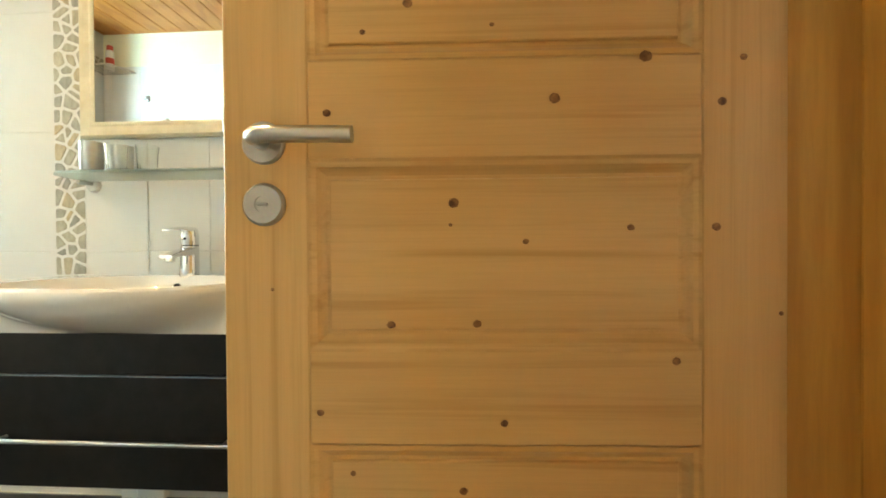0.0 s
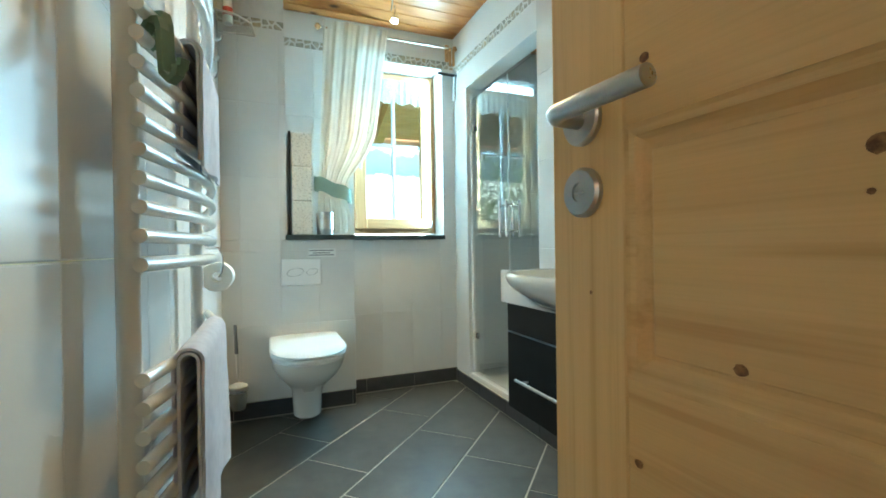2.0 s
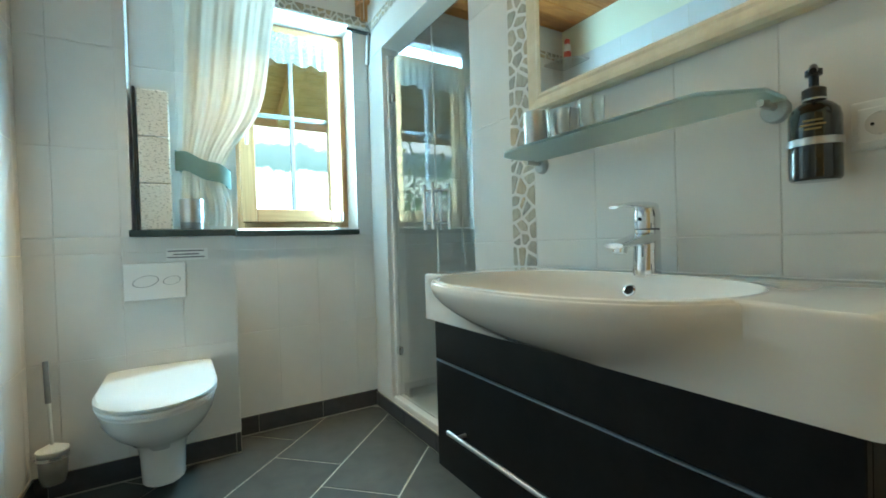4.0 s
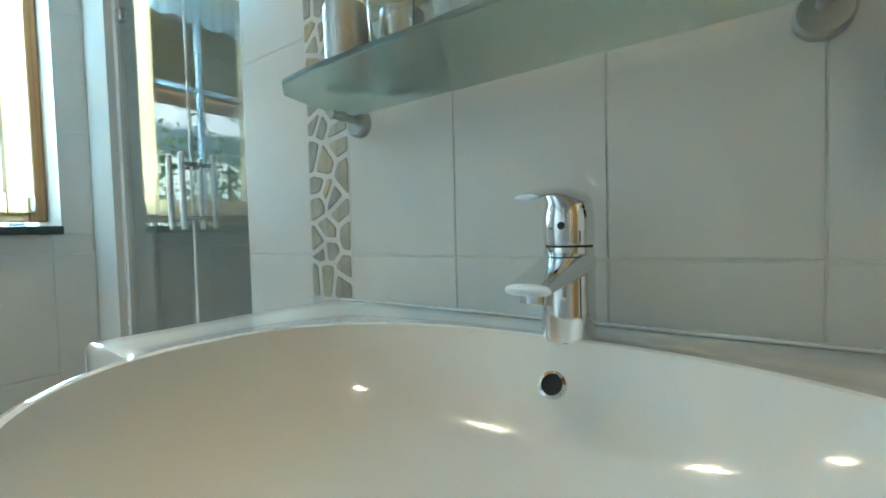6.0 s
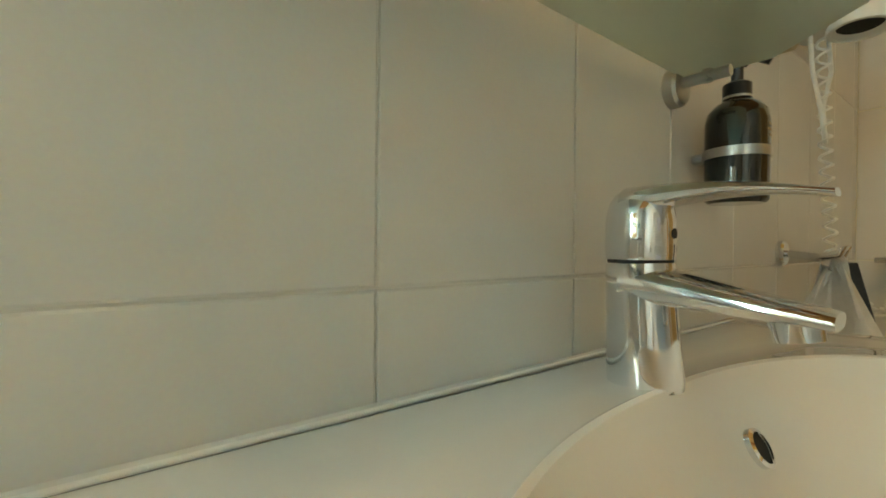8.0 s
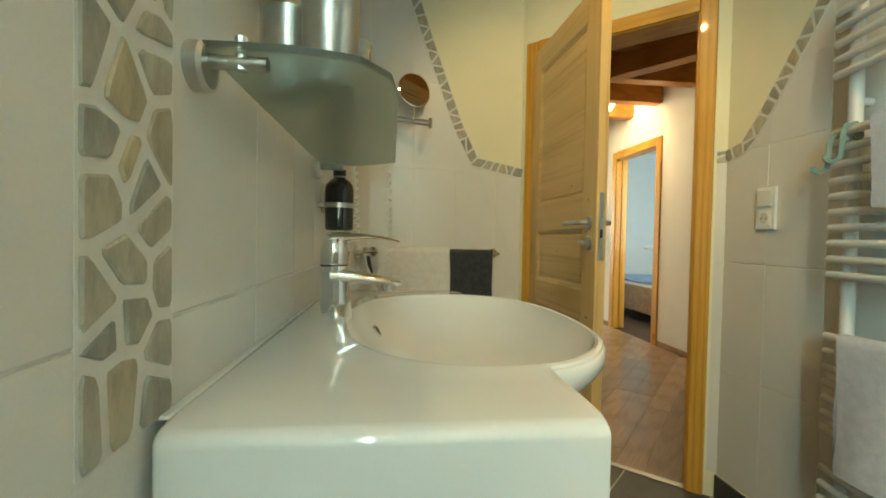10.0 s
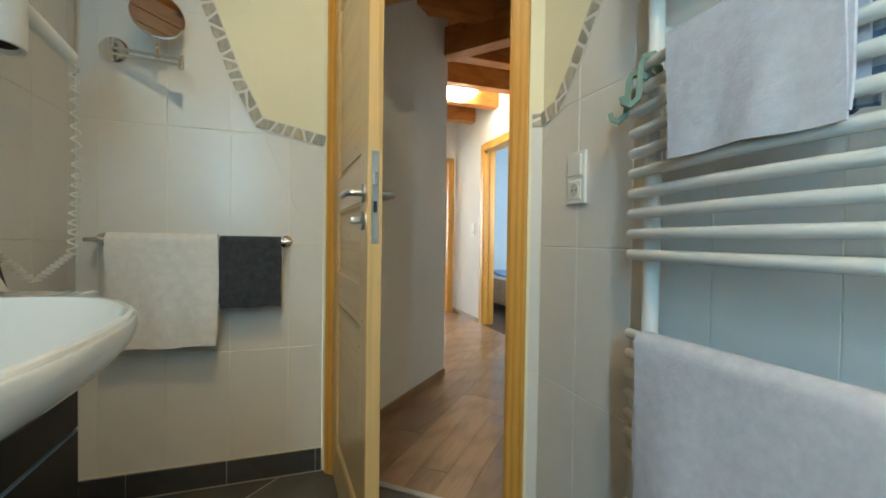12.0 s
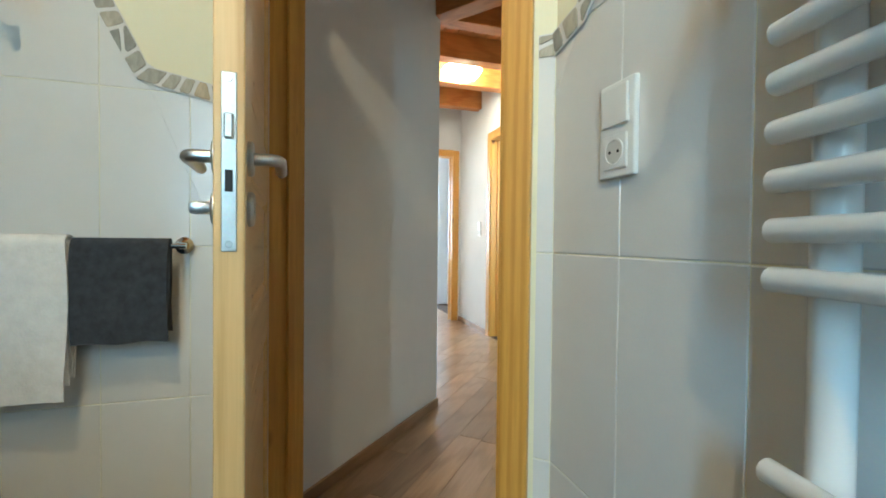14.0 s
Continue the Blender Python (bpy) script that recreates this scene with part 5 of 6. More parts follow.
disc = bm_lathe([(0, -0.006), (0.075, -0.006), (0.082, -0.002), (0.084, 0.004), (0.082, 0.010), (0.077, 0.011)], 48)
TILT = Matrix.Translation((-0.275, Y_T + 0.105, 1.745)) @ Matrix.Rotation(radians(22), 4, "Z") @ Matrix.Rotation(radians(-84), 4, "X")
head = part("mirror_rim", disc, CHROME, swing, "", True, TILT)
part("mirror_disc", bm_lathe([(0, 0.0105), (0.077, 0.0105), (0.077, 0.0085), (0, 0.0085)], 48), MIRROR, head)

rail = thing("towel_rail", None, None, label="chrome towel rail with round wall mounts", category="towel rail")
RZ, RY = 0.985, Y_T + 0.075
part("bar", bm_tube([(-0.05, RY, RZ - 0.02), (-0.72, RY, RZ - 0.02)], 0.008, 12), CHROME, rail, "", True)
for x in (-0.085, -0.70):
    part("mount", bm_lathe([(0, 0), (0.024, 0), (0.024, 0.010), (0.014, 0.016), (0.010, 0.07), (0.010, 0.078), (0, 0.08)], 24), CHROME, rail, "", True, Matrix.Translation((x, Y_T, RZ - 0.02)) @ Matrix.Rotation(radians(-90), 4, "X"))


def draped(x0, x1, front, back, seed, lift=0.012, wave=0.006, slant=0.0):
    """A towel over a bar along x: back, over the top, down the front; the bar at the origin."""
    rnd = random.Random(seed)
    ph = [rnd.uniform(0, 6) for _ in range(6)]
    total = back + front + math.pi * lift

    def where(u, v):
        s = v * total
        x = x0 + u * (x1 - x0)
        if s < back:
            y, z = -lift, -(back - s)
        elif s < back + math.pi * lift:
            a = (s - back) / lift
            y, z = -lift * math.cos(a), lift * math.sin(a)
        else:
            y, z = lift, -(s - back - math.pi * lift)
        low = min(max(-z / 0.3, 0), 1)
        y += (1 if y > 0 else 0.3) * low * (wave * math.sin(u * 7 + ph[0]) + 0.6 * wave * math.sin(u * 15 + ph[1] + z * 6)) + 0.0006 * math.sin(u * 40 + ph[2]) * math.sin(z * 60 + ph[3])
        x += slant * z + 0.004 * math.sin(z * 14 + ph[4])
        z += (slant * 0.4 * (u - 0.5)) * low + 0.003 * math.sin(u * 9 + ph[5]) * low
        return (x, y, z)

    return bm_grid(34, 70, where)


def towel(name, m, sheets, mat, label, group=""):
    ob = thing(name, None, None, m=m, label=label, category="towel", group=group)
    for k, (x0, x1, front, back, lift) in enumerate(sheets):
        part("layer", thicken(draped(x0, x1, front, back, k + len(label), lift), 0.005), mat, ob, "", True)
    return ob


ON_RAIL = Matrix.Translation((0, RY, RZ - 0.02))
towel("towel", ON_RAIL, [(-0.115, -0.462, 0.352, 0.30, 0.013), (-0.118, -0.458, 0.372, 0.33, 0.020), (-0.121, -0.465, 0.385, 0.34, 0.027)], TOWEL_WHITE, "folded white terry towel on the chrome rail")
towel("guest_towel", ON_RAIL, [(-0.468, -0.68, 0.235, 0.22, 0.013), (-0.470, -0.683, 0.25, 0.23, 0.020)], TOWEL_DARK, "folded anthracite terry towel on the chrome rail")
# hooks beside the rail with a flannel
hooks = thing("towel_hook", None, None, label="double chrome wall hook beside the basin", category="hook")
FY = -0.88
part("plate", bm_lathe([(0, 0), (0.024, 0), (0.024, 0.008), (0.02, 0.012), (0, 0.012)], 24), CHROME, hooks, "", True, Matrix.Translation((0.0, FY, 0.985)) @ Matrix.Rotation(radians(-90), 4, "Y"))
for dy in (-0.02, 0.02):
    part("prong", bm_tube([(-0.01, FY + dy * 0.3, 0.985), (-0.06, FY + dy, 0.978), (-0.09, FY + dy, 0.984), (-0.095, FY + dy, 1.0)], 0.0065, 12), CHROME, hooks, "", True)

flannel = thing("flannel", None, None, m=Matrix.Translation((-0.082, FY, 0.90)) @ Matrix.Rotation(radians(20), 4, "Z"), label="white flannel with a dark edge hanging from a hook", category="flannel")


def peak(u, v):
    return (0.07 * (u - 0.5) * 2 * (1.15 - v * 0.95), -0.01 + 0.015 * math.sin(u * 9), -0.09 + 0.17 * v * (1 - 0.25 * abs(u - 0.4)))


part("cloth", thicken(bm_grid(14, 14, peak), 0.012), TOWEL_WHITE, flannel, "", True)
part("dark_edge", thicken(bm_grid(6, 12, lambda u, v: (-0.052 + 0.036 * v - 0.016 * u, -0.022, -0.085 + 0.155 * v)), 0.012), TOWEL_DARK, flannel, "dark flannel edge", True)

# ---- shower ----
tray = thing("shower_tray", bm_prism(rect(0.012, Y_STUB + 0.002, 0.845, Y_W - 0.002), 0.0, 0.055), CERAMIC, label="white shower tray behind a low curb", category="shower tray")
part("rim", bm_box(0.07, 0.84, 0.115, (0.045, 0.997, 0.0), 0.006, 2), CERAMIC, tray)
shower = thing("shower_door", None, None, label="frameless clear glass shower doors with chrome bar handles", category="shower door")
GX = 0.045
for y0, y1 in ((Y_STUB + 0.02, 0.925), (0.935, 1.40)):
    pane = part("glass_pane", bm_box(0.008, y1 - y0, 1.86, (GX, (y0 + y1) / 2, 0.12), 0.001), GLASS, shower)
    pane.visible_shadow = False
for y, w in ((1.412, 0.025), (Y_STUB + 0.01, 0.02)):
    part("wall_profile", bm_box(0.034, w, 1.90, (GX, y, 0.116), 0.004), ENAMEL, shower, "white wall profile")
part("seal_strip", bm_box(0.012, 0.012, 1.86, (GX, 0.93, 0.12), 0.003), CLEAR_SEAL, shower, "clear plastic seal strip")
for y in (0.895, 0.97):
    for s in (-1, 1):
        bar = bm_tube([(GX + s * 0.045, y, 1.03), (GX + s * 0.045, y, 1.24)], 0.0085, 14)
        for z in (1.06, 1.21):
            merge(bar, bm_tube([(GX + s * 0.004, y, z), (GX + s * 0.045, y, z)], 0.006, 10))
        part("handle", bar, CHROME, shower, "chrome bar handle", True)
for z in (0.35, 1.75):
    part("hinge", bm_box(0.03, 0.05, 0.045, (GX, 1.385, z), 0.004), CHROME, shower, "chrome glass hinge")

# ---- towel radiator ----
radiator = thing("towel_radiator", None, None, label="tall white towel radiator with bowed tubes", category="radiator")
RY0, RY1, RX = -0.476, 0.275, -1.444
for y in (RY0 + 0.035, RY1 - 0.035):
    part("post", bm_tube([(-1.464, y, 0.18), (-1.464, y, 1.76)], 0.0175, 16), ENAMEL, radiator, "", True)


def bowed(z):
    pts = []
    for k in range(17):
        t = k / 16
        pts.append((RX + 0.05 * math.sin(math.pi * t) + 0.004, RY0 + t * (RY1 - RY0), z))
    return bm_tube(pts, 0.0115, 12)


BARS = [0.215 + 0.0445 * k for k in range(5)] + [0.51 + 0.0445 * k for k in range(7)] + [0.954 + 0.0445 * k for k in range(10)] + [1.52 + 0.0445 * k for k in range(5)]
for z in BARS:
    part("tube", bowed(z), ENAMEL, radiator, "", True)
for y in (RY0 + 0.035, RY1 - 0.035):
    for z in (0.46, 1.44):
        part("wall_bracket", bm_tube([(X_R + 0.001, y, z), (-1.464, y, z)], 0.012, 12), ENAMEL, radiator, "", True)
    part("valve", bm_tube([(-1.464, y, 0.10), (-1.464, y, 0.18)], 0.013, 12), CHROME, radiator, "chrome connecting valve", True)

def rad_towel(name, y0, y1, z, sheets, mat, label, back=0.0):
    """A towel over the bowed tubes: its bar lies along y; back: how far behind the tubes' middle it hangs."""
    m = Matrix.Translation((RX + 0.051 - back, (y0 + y1) / 2, z)) @ Matrix.Rotation(radians(-90), 4, "Z")
    half = (y1 - y0) / 2
    return towel(name, m, [(-half + d, half - d, f, b, l) for d, f, b, l in sheets], mat, label)


rad_towel("hand_towel", -0.325, -0.045, 1.352, [(0.0, 0.205, 0.17, 0.017), (0.004, 0.216, 0.19, 0.024)], TOWEL_LILAC, "folded pale lilac towel on the radiator tubes")
rad_towel("striped_towel", -0.09, -0.03, 1.345, [(0.0, 0.19, 0.17, 0.006)], TOWEL_STRIPE, "narrow blue-grey striped towel behind the radiator tubes", 0.026)
rad_towel("striped_towel", -0.03, 0.035, 0.770, [(0.0, 0.30, 0.28, 0.006)], TOWEL_STRIPE, "narrow blue-grey striped towel behind the radiator tubes", 0.026)
rad_towel("bath_towel", -0.385, 0.02, 0.777, [(0.0, 0.33, 0.28, 0.018), (0.005, 0.35, 0.30, 0.026)], TOWEL_LILAC, "pale lilac bath towel on the radiator tubes")


def green_hook(y, z, label):
    """A plastic S-shaped hook that clips over a tube."""
    ob = thing("radiator_hook", None, None, m=Matrix.Translation((-1.437, y, z)) @ Matrix.Rotation(radians(-42), 4, "Z") @ Matrix.Scale(0.68, 4), label=label, category="hook")
    pts = [(0.0, 0, 0.028), (0.02, 0, 0.05), (0.048, 0, 0.045), (0.056, 0, 0.02), (0.058, 0, -0.03), (0.062, 0, -0.08), (0.085, 0, -0.10), (0.104, 0, -0.088), (0.108, 0, -0.07)]
    bm = bmesh.new()
    rows = []
    for k, p in enumerate(pts):
        d = (Vector(pts[min(k + 1, len(pts) - 1)]) - Vector(pts[max(k - 1, 0)])).normalized()
        n = Vector((-d.z, 0, d.x)) * 0.0085
        rows.append([bm.verts.new(Vector(p) + n * s + Vector((0, w, 0))) for s, w in ((1, -0.011), (1, 0.011), (-1, 0.011), (-1, -0.011))])
    for a, b in zip(rows, rows[1:]):
        for i in range(4):
            j = (i + 1) % 4
            bm.faces.new((a[i], a[j], b[j], b[i]))
    bm.faces.new(rows[0])
    bm.faces.new(rows[-1][::-1])
    bmesh.ops.recalc_face_normals(bm, faces=bm.faces)
    part("hook", bm, GREEN_PLASTIC, ob)
    part("clip", bm_tube([(0.01, -0.011, 0.0), (0.01, 0.011, 0.0)], 0.0165, 16), GREEN_PLASTIC, ob)
    return ob


green_hook(-0.40, 1.335, "sage green plastic hook clipped on the radiator")
green_hook(-0.435, 1.310, "sage green plastic hook clipped on the radiator")

# switch and socket beside the radiator
switch = thing("switch_socket", bm_box(0.081, 0.152, 0.010, (0, 0, 0), 0.003, 2), PLASTIC, m=plane_frame((X_R + 0.0005, -0.765, 1.166), (0, 1, 0)), label="white light switch over a wall socket", category="switch")
rocker = part("rocker", bm_box(0.062, 0.062, 0.005, (0, 0.036, 0.0095), 0.002), PLASTIC, switch)
rocker.rotation_euler = (radians(2.0), 0, 0)
socket_plate(switch, Matrix.Translation((0, -0.036, 0)))

# ---- toilet ----
toilet = thing("toilet", None, None, m=Matrix.Translation((-1.072, Y_BOX, 0)) @ Matrix.Scale(1.045, 4), label="white wall-hung toilet with its lid closed", category="toilet")


def d_ring(half, reach, z, n=36):
    """Half an oval in front and straight sides back to the wall; y runs away from the wall as negative."""
    pts = []
    straight = max(reach - half * 1.35, 0.02)
    for k in range(n + 1):
        a = math.pi * k / n
        pts.append((half * math.cos(a), -straight - (reach - straight) * math.sin(a) ** 0.95, z))
    return [(half, -0.001, z), (half, -straight * 0.5, z)] + pts + [(-half, -straight * 0.5, z), (-half, -0.001, z)]


def lofted(rings, caps=(True, True)):
    bm = bmesh.new()
    made = [[bm.verts.new(p) for p in r] for r in rings]
    for a, b in zip(made, made[1:]):
        for k in range(len(a)):
            j = (k + 1) % len(a)
            bm.faces.new((a[k], a[j], b[j], b[k]))
    if caps[0]:
        bm.faces.new(made[0][::-1])
    if caps[1]:
        bm.faces.new(made[-1])
    bmesh.ops.recalc_face_normals(bm, faces=bm.faces)
    return bm


part("bowl", lofted([d_ring(0.062, 0.235, 0.045), d_ring(0.072, 0.25, 0.055), d_ring(0.076, 0.26, 0.15), d_ring(0.084, 0.28, 0.20), d_ring(0.115, 0.35, 0.245), d_ring(0.15, 0.44, 0.295), d_ring(0.172, 0.505, 0.35), d_ring(0.178, 0.53, 0.395), d_ring(0.172, 0.522, 0.405)]), CERAMIC, toilet, "", True)
part("seat", lofted([d_ring(0.178, 0.535, 0.407), d_ring(0.184, 0.54, 0.411), d_ring(0.184, 0.54, 0.419), d_ring(0.18, 0.535, 0.422)]), PLASTIC, toilet, "white toilet seat", True)
lid_rings = [d_ring(0.180, 0.537, 0.424), d_ring(0.186, 0.543, 0.428), d_ring(0.186, 0.543, 0.436), d_ring(0.178, 0.53, 0.444), d_ring(0.14, 0.45, 0.449), d_ring(0.08, 0.3, 0.451)]
part("lid", lofted(lid_rings), PLASTIC, toilet, "white closed lid", True)
for x in (-0.08, 0.08):
    part("hinge", bm_tube([(x - 0.02, -0.06, 0.424), (x + 0.02, -0.06, 0.424)], 0.012, 12), CHROME, toilet, "chrome seat hinge", True)
flush = thing("flush_plate", bm_box(0.226, 0.158, 0.014, (0, 0, 0), 0.004, 2), PLATE_WHITE, m=plane_frame((-1.083, Y_BOX - 0.0005, 0.838), (1, 0, 0)), label="white two-button flush plate on the tiles", category="flush plate")
for x, a, b in ((-0.035, 0.048, 0.024), (0.06, 0.034, 0.018)):
    bm = bm_lathe([(0.93, 0.0140), (1.0, 0.0150), (0.93, 0.0156)], 40)
    bmesh.ops.scale(bm, vec=(a, b, 1), verts=bm.verts)
    bmesh.ops.rotate(bm, matrix=Matrix.Rotation(radians(12), 3, "Z"), verts=bm.verts)
    bmesh.ops.translate(bm, vec=(x, 0, 0), verts=bm.verts)
    part("button_rim", bm, GREY_PLASTIC, flush, "oval grey button outline")
notice = thing("notice", bm_box(0.16, 0.052, 0.0006, (0, 0, 0)), PAPER, m=plane_frame((-0.96, Y_BOX - 0.0006, 0.95), (1, 0, 0)), label="small white notice with three printed lines", category="notice")
for k, (w, y) in enumerate(((0.14, 0.015), (0.10, 0.0), (0.145, -0.013))):
    part("text_line", bm_box(w, 0.0055, 0.0004, (-0.005, y, 0.0006)), INK, notice, "printed line too small to read")

brush = thing("toilet_brush", None, None, m=Matrix.Translation((-1.43, 1.385, 0)), label="white toilet brush in a glass wall holder", category="toilet brush")
part("glass_cup", bm_lathe([(0, 0.09), (0.034, 0.092), (0.042, 0.12), (0.047, 0.215), (0.045, 0.215), (0.04, 0.122), (0, 0.096)], 28), FROST_CLEAR, brush, "frosted glass cup", True)
part("wall_ring", merge(bm_lathe([(0.0475, 0.19), (0.052, 0.19), (0.052, 0.202), (0.0475, 0.202)], 28), bm_box(0.02, 0.03, 0.012, (-0.058, 0, 0.19), 0.003)), CHROME, brush, "chrome wall ring", True)
part("cover", bm_lathe([(0, 0.214), (0.05, 0.214), (0.05, 0.222), (0.03, 0.232), (0.014, 0.24), (0, 0.24)], 28), PLASTIC, brush, "white cover", True)
part("stick", bm_tube([(0, 0, 0.235), (-0.006, 0.0, 0.41)], 0.006, 12), PLASTIC, brush, "", True)
part("grip", bm_tube([(-0.006, 0, 0.40), (-0.011, 0.0, 0.56)], [0.010, 0.0085], 12), GREY_PLASTIC, brush, "grey grip", True)
paper = thing("toilet_roll_holder", None, None, label="chrome holder with a white toilet roll", category="roll holder")
PY, PZ = 0.62, 0.985
part("wall_disc", bm_lathe([(0, 0), (0.024, 0), (0.024, 0.01), (0, 0.012)], 24), CHROME, paper, "", True, Matrix.Translation((X_R, PY - 0.05, PZ)) @ Matrix.Rotation(radians(90), 4, "Y"))
RCX, RCZ = X_R + 0.066, PZ - 0.112
loop = [(X_R + 0.01, PY - 0.05, PZ), (X_R + 0.055, PY - 0.05, PZ), (X_R + 0.075, PY - 0.055, PZ - 0.004)]
loop += [(RCX + 0.022 * math.sin(a), PY - 0.06, RCZ + 0.054 + 0.054 * math.cos(a)) for a in (0.5, 1.1, 1.7, 2.3, 2.8)]
loop += [(RCX, PY - 0.055, RCZ), (RCX, PY + 0.05, RCZ)]
part("wire", bm_tube(loop, 0.005, 10), CHROME, paper, "", True)
roll = bm_lathe([(0.019, 0.0), (0.054, 0.0), (0.056, 0.003), (0.056, 0.093), (0.054, 0.096), (0.019, 0.096), (0.019, 0.0)], 40)
roll = part("toilet_roll", roll, PAPER, paper, "white toilet roll", True, Matrix.Translation((RCX, PY + 0.048, RCZ)) @ Matrix.Rotation(radians(90), 4, "X"))
tail = bm_grid(2, 8, lambda u, v: (RCX - 0.0565, PY - 0.047 + 0.094 * u, RCZ - 0.06 * v))
part("paper_tail", thicken(tail, 0.0006), PAPER, paper)

# glass corner shelf with bottles and hooks high in the corner
corner_shelf = thing("corner_shelf", None, None, label="clear glass corner shelf with a thin rail", category="shelf")
part("plate", bm_prism([(X_R + 0.002, Y_BOX - 0.002), (X_R + 0.002, Y_BOX - 0.24), (X_R + 0.10, Y_BOX - 0.22), (X_R + 0.17, Y_BOX - 0.15), (X_R + 0.19, Y_BOX - 0.002)], 2.20, 2.207), GLASS, corner_shelf)
part("front_rail", bm_tube([(X_R + 0.004, Y_BOX - 0.24, 2.204), (X_R + 0.10, Y_BOX - 0.223, 2.204), (X_R + 0.172, Y_BOX - 0.152, 2.204), (X_R + 0.192, Y_BOX - 0.004, 2.204)], 0.006, 10), STEEL, corner_shelf, "", True)
spray = thing("spray_can", None, None, m=Matrix.Translation((X_R + 0.06, Y_BOX - 0.1, 2.2075)), label="white spray can with a red cap", category="spray can")
part("can", bm_lathe([(0, 0), (0.024, 0), (0.025, 0.004), (0.025, 0.12), (0.018, 0.135), (0, 0.136)], 24), ENAMEL, spray, "", True)
part("cap", bm_lathe([(0.019, 0.134), (0.019, 0.165), (0.015, 0.17), (0, 0.17)], 20), RED_PLASTIC, spray, "red cap", True)
part("label_band", bm_lathe([(0.0254, 0.04), (0.0254, 0.08)], 24), RED_PLASTIC, spray, "red printed band")
for y, z in ((1.12, 2.02), (0.98, 1.86), (0.86, 1.74)):
    hook = thing("wall_hook", None, None, m=Matrix.Translation((X_R, y, z)), label="small chrome wall hook on the tiles", category="hook", group="hooks on the radiator wall")
    part("plate", bm_box(0.006, 0.03, 0.045, (0.003, 0, -0.02), 0.003), CHROME, hook)
    part("prong", bm_tube([(0.004, 0, 0.0), (0.03, 0, -0.012), (0.045, 0, -0.01), (0.05, 0, 0.012)], 0.005, 10), CHROME, hook, "", True)

# ---- things on the sill ----
col = thing("storage_column", None, None, m=Matrix.Translation((-1.075, 1.535, 1.0605)), label="tall patterned cardboard box column with dark sides", category="box")
for k in range(3):
    part("box", bm_box(0.118, 0.13, 0.2035, (0.004, 0, 0.206 * k), 0.004), BIRCH, col, "white box with a dark printed pattern")
part("dark_side", bm_box(0.012, 0.13, 0.622, (-0.064, 0, 0.0), 0.002), BLACK_PLASTIC, col, "dark side panel")
pot = thing("steel_pot", None, None, m=Matrix.Translation((-0.935, 1.50, 1.0605)), label="brushed steel pot on the window sill", category="pot")
part("pot", bm_lathe([(0, 0.0), (0.046, 0.0), (0.048, 0.003), (0.05, 0.14), (0.0485, 0.14), (0.0465, 0.005), (0, 0.004)], 32), STEEL, pot, "", True)
part("groove_band", bm_lathe([(0.0492, 0.03), (0.0505, 0.033), (0.0496, 0.036), (0.0508, 0.05), (0.0498, 0.053), (0.051, 0.07), (0.0499, 0.073), (0.0512, 0.09), (0.05, 0.093)], 32), STEEL, pot, "", True)
soap = thing("soap_piece", bm_box(0.04, 0.025, 0.012, (-0.20, 1.65, 1.0603), 0.005, 2), PLASTIC, label="small white soap piece on the sill", category="soap", smooth=True)

squeegee = thing("squeegee", None, None, label="black window squeegee hanging beside the shower", category="squeegee")
part("blade", bm_box(0.26, 0.012, 0.018, (-0.01, 1.575, 2.19), 0.003), BLACK_PLASTIC, squeegee)
part("blade_bar", bm_box(0.26, 0.016, 0.006, (-0.01, 1.575, 2.208), 0.002), STEEL, squeegee)
part("handle", bm_tube([(-0.01, 1.575, 2.20), (-0.01, 1.59, 2.12), (-0.01, 1.60, 2.03)], [0.008, 0.008, 0.011], 12), STEEL, squeegee, "", True)
part("hook", bm_tube([(-0.01, 1.628, 2.235), (-0.01, 1.575, 2.235), (-0.01, 1.565, 2.215)], 0.005, 8), CHROME, squeegee, "", True)
for x in (-0.045, -0.02):
    strap = thing("hanging_strap", bm_box(0.018, 0.004, 0.12, (x, 1.572, 2.265), 0.001), WINDOW_WOOD, label="brown wooden ring strap hanging from the curtain rod", category="strap")

# ---- ceiling spot rail ----
spots = thing("spot_rail", None, None, label="chrome ceiling rail with small halogen spots", category="ceiling lamp")
part("rail", bm_tube([(-0.66, -0.35, 2.462), (-0.60, 0.1, 2.462), (-0.56, 0.6, 2.462), (-0.60, 1.0, 2.462), (-0.53, 1.36, 2.462)], 0.006, 10), CHROME, spots, "", True)
SPOT_AT = [(x, y, SPOTS[k][1]) for k, (x, y) in enumerate(((-0.525, 1.30), (-0.64, 1.04), (-0.57, 0.55), (-0.61, 0.05), (-0.66, -0.3)))]
for x, y, aim in SPOT_AT:
    way = (Vector(aim) - Vector((x, y, 2.38))).normalized()
    m = Matrix.Translation((x, y, 2.385)) @ way.to_track_quat("Z", "Y").to_matrix().to_4x4()
    part("stem", bm_tube([(x, y, 2.462), (x, y, 2.385)], 0.005, 10), CHROME, spots, "", True)
    head = part("spot_head", bm_lathe([(0.006, -0.03), (0.012, -0.028), (0.022, 0.0), (0.026, 0.026), (0.0245, 0.026), (0.02, 0.004), (0, 0.0)], 24), CHROME, spots, "chrome spot head", True, m)
    part("bulb", bm_lathe([(0, 0.004), (0.014, 0.006), (0.019, 0.018), (0.015, 0.022), (0, 0.0235)], 20), BULB, head, "glowing halogen bulb", True)

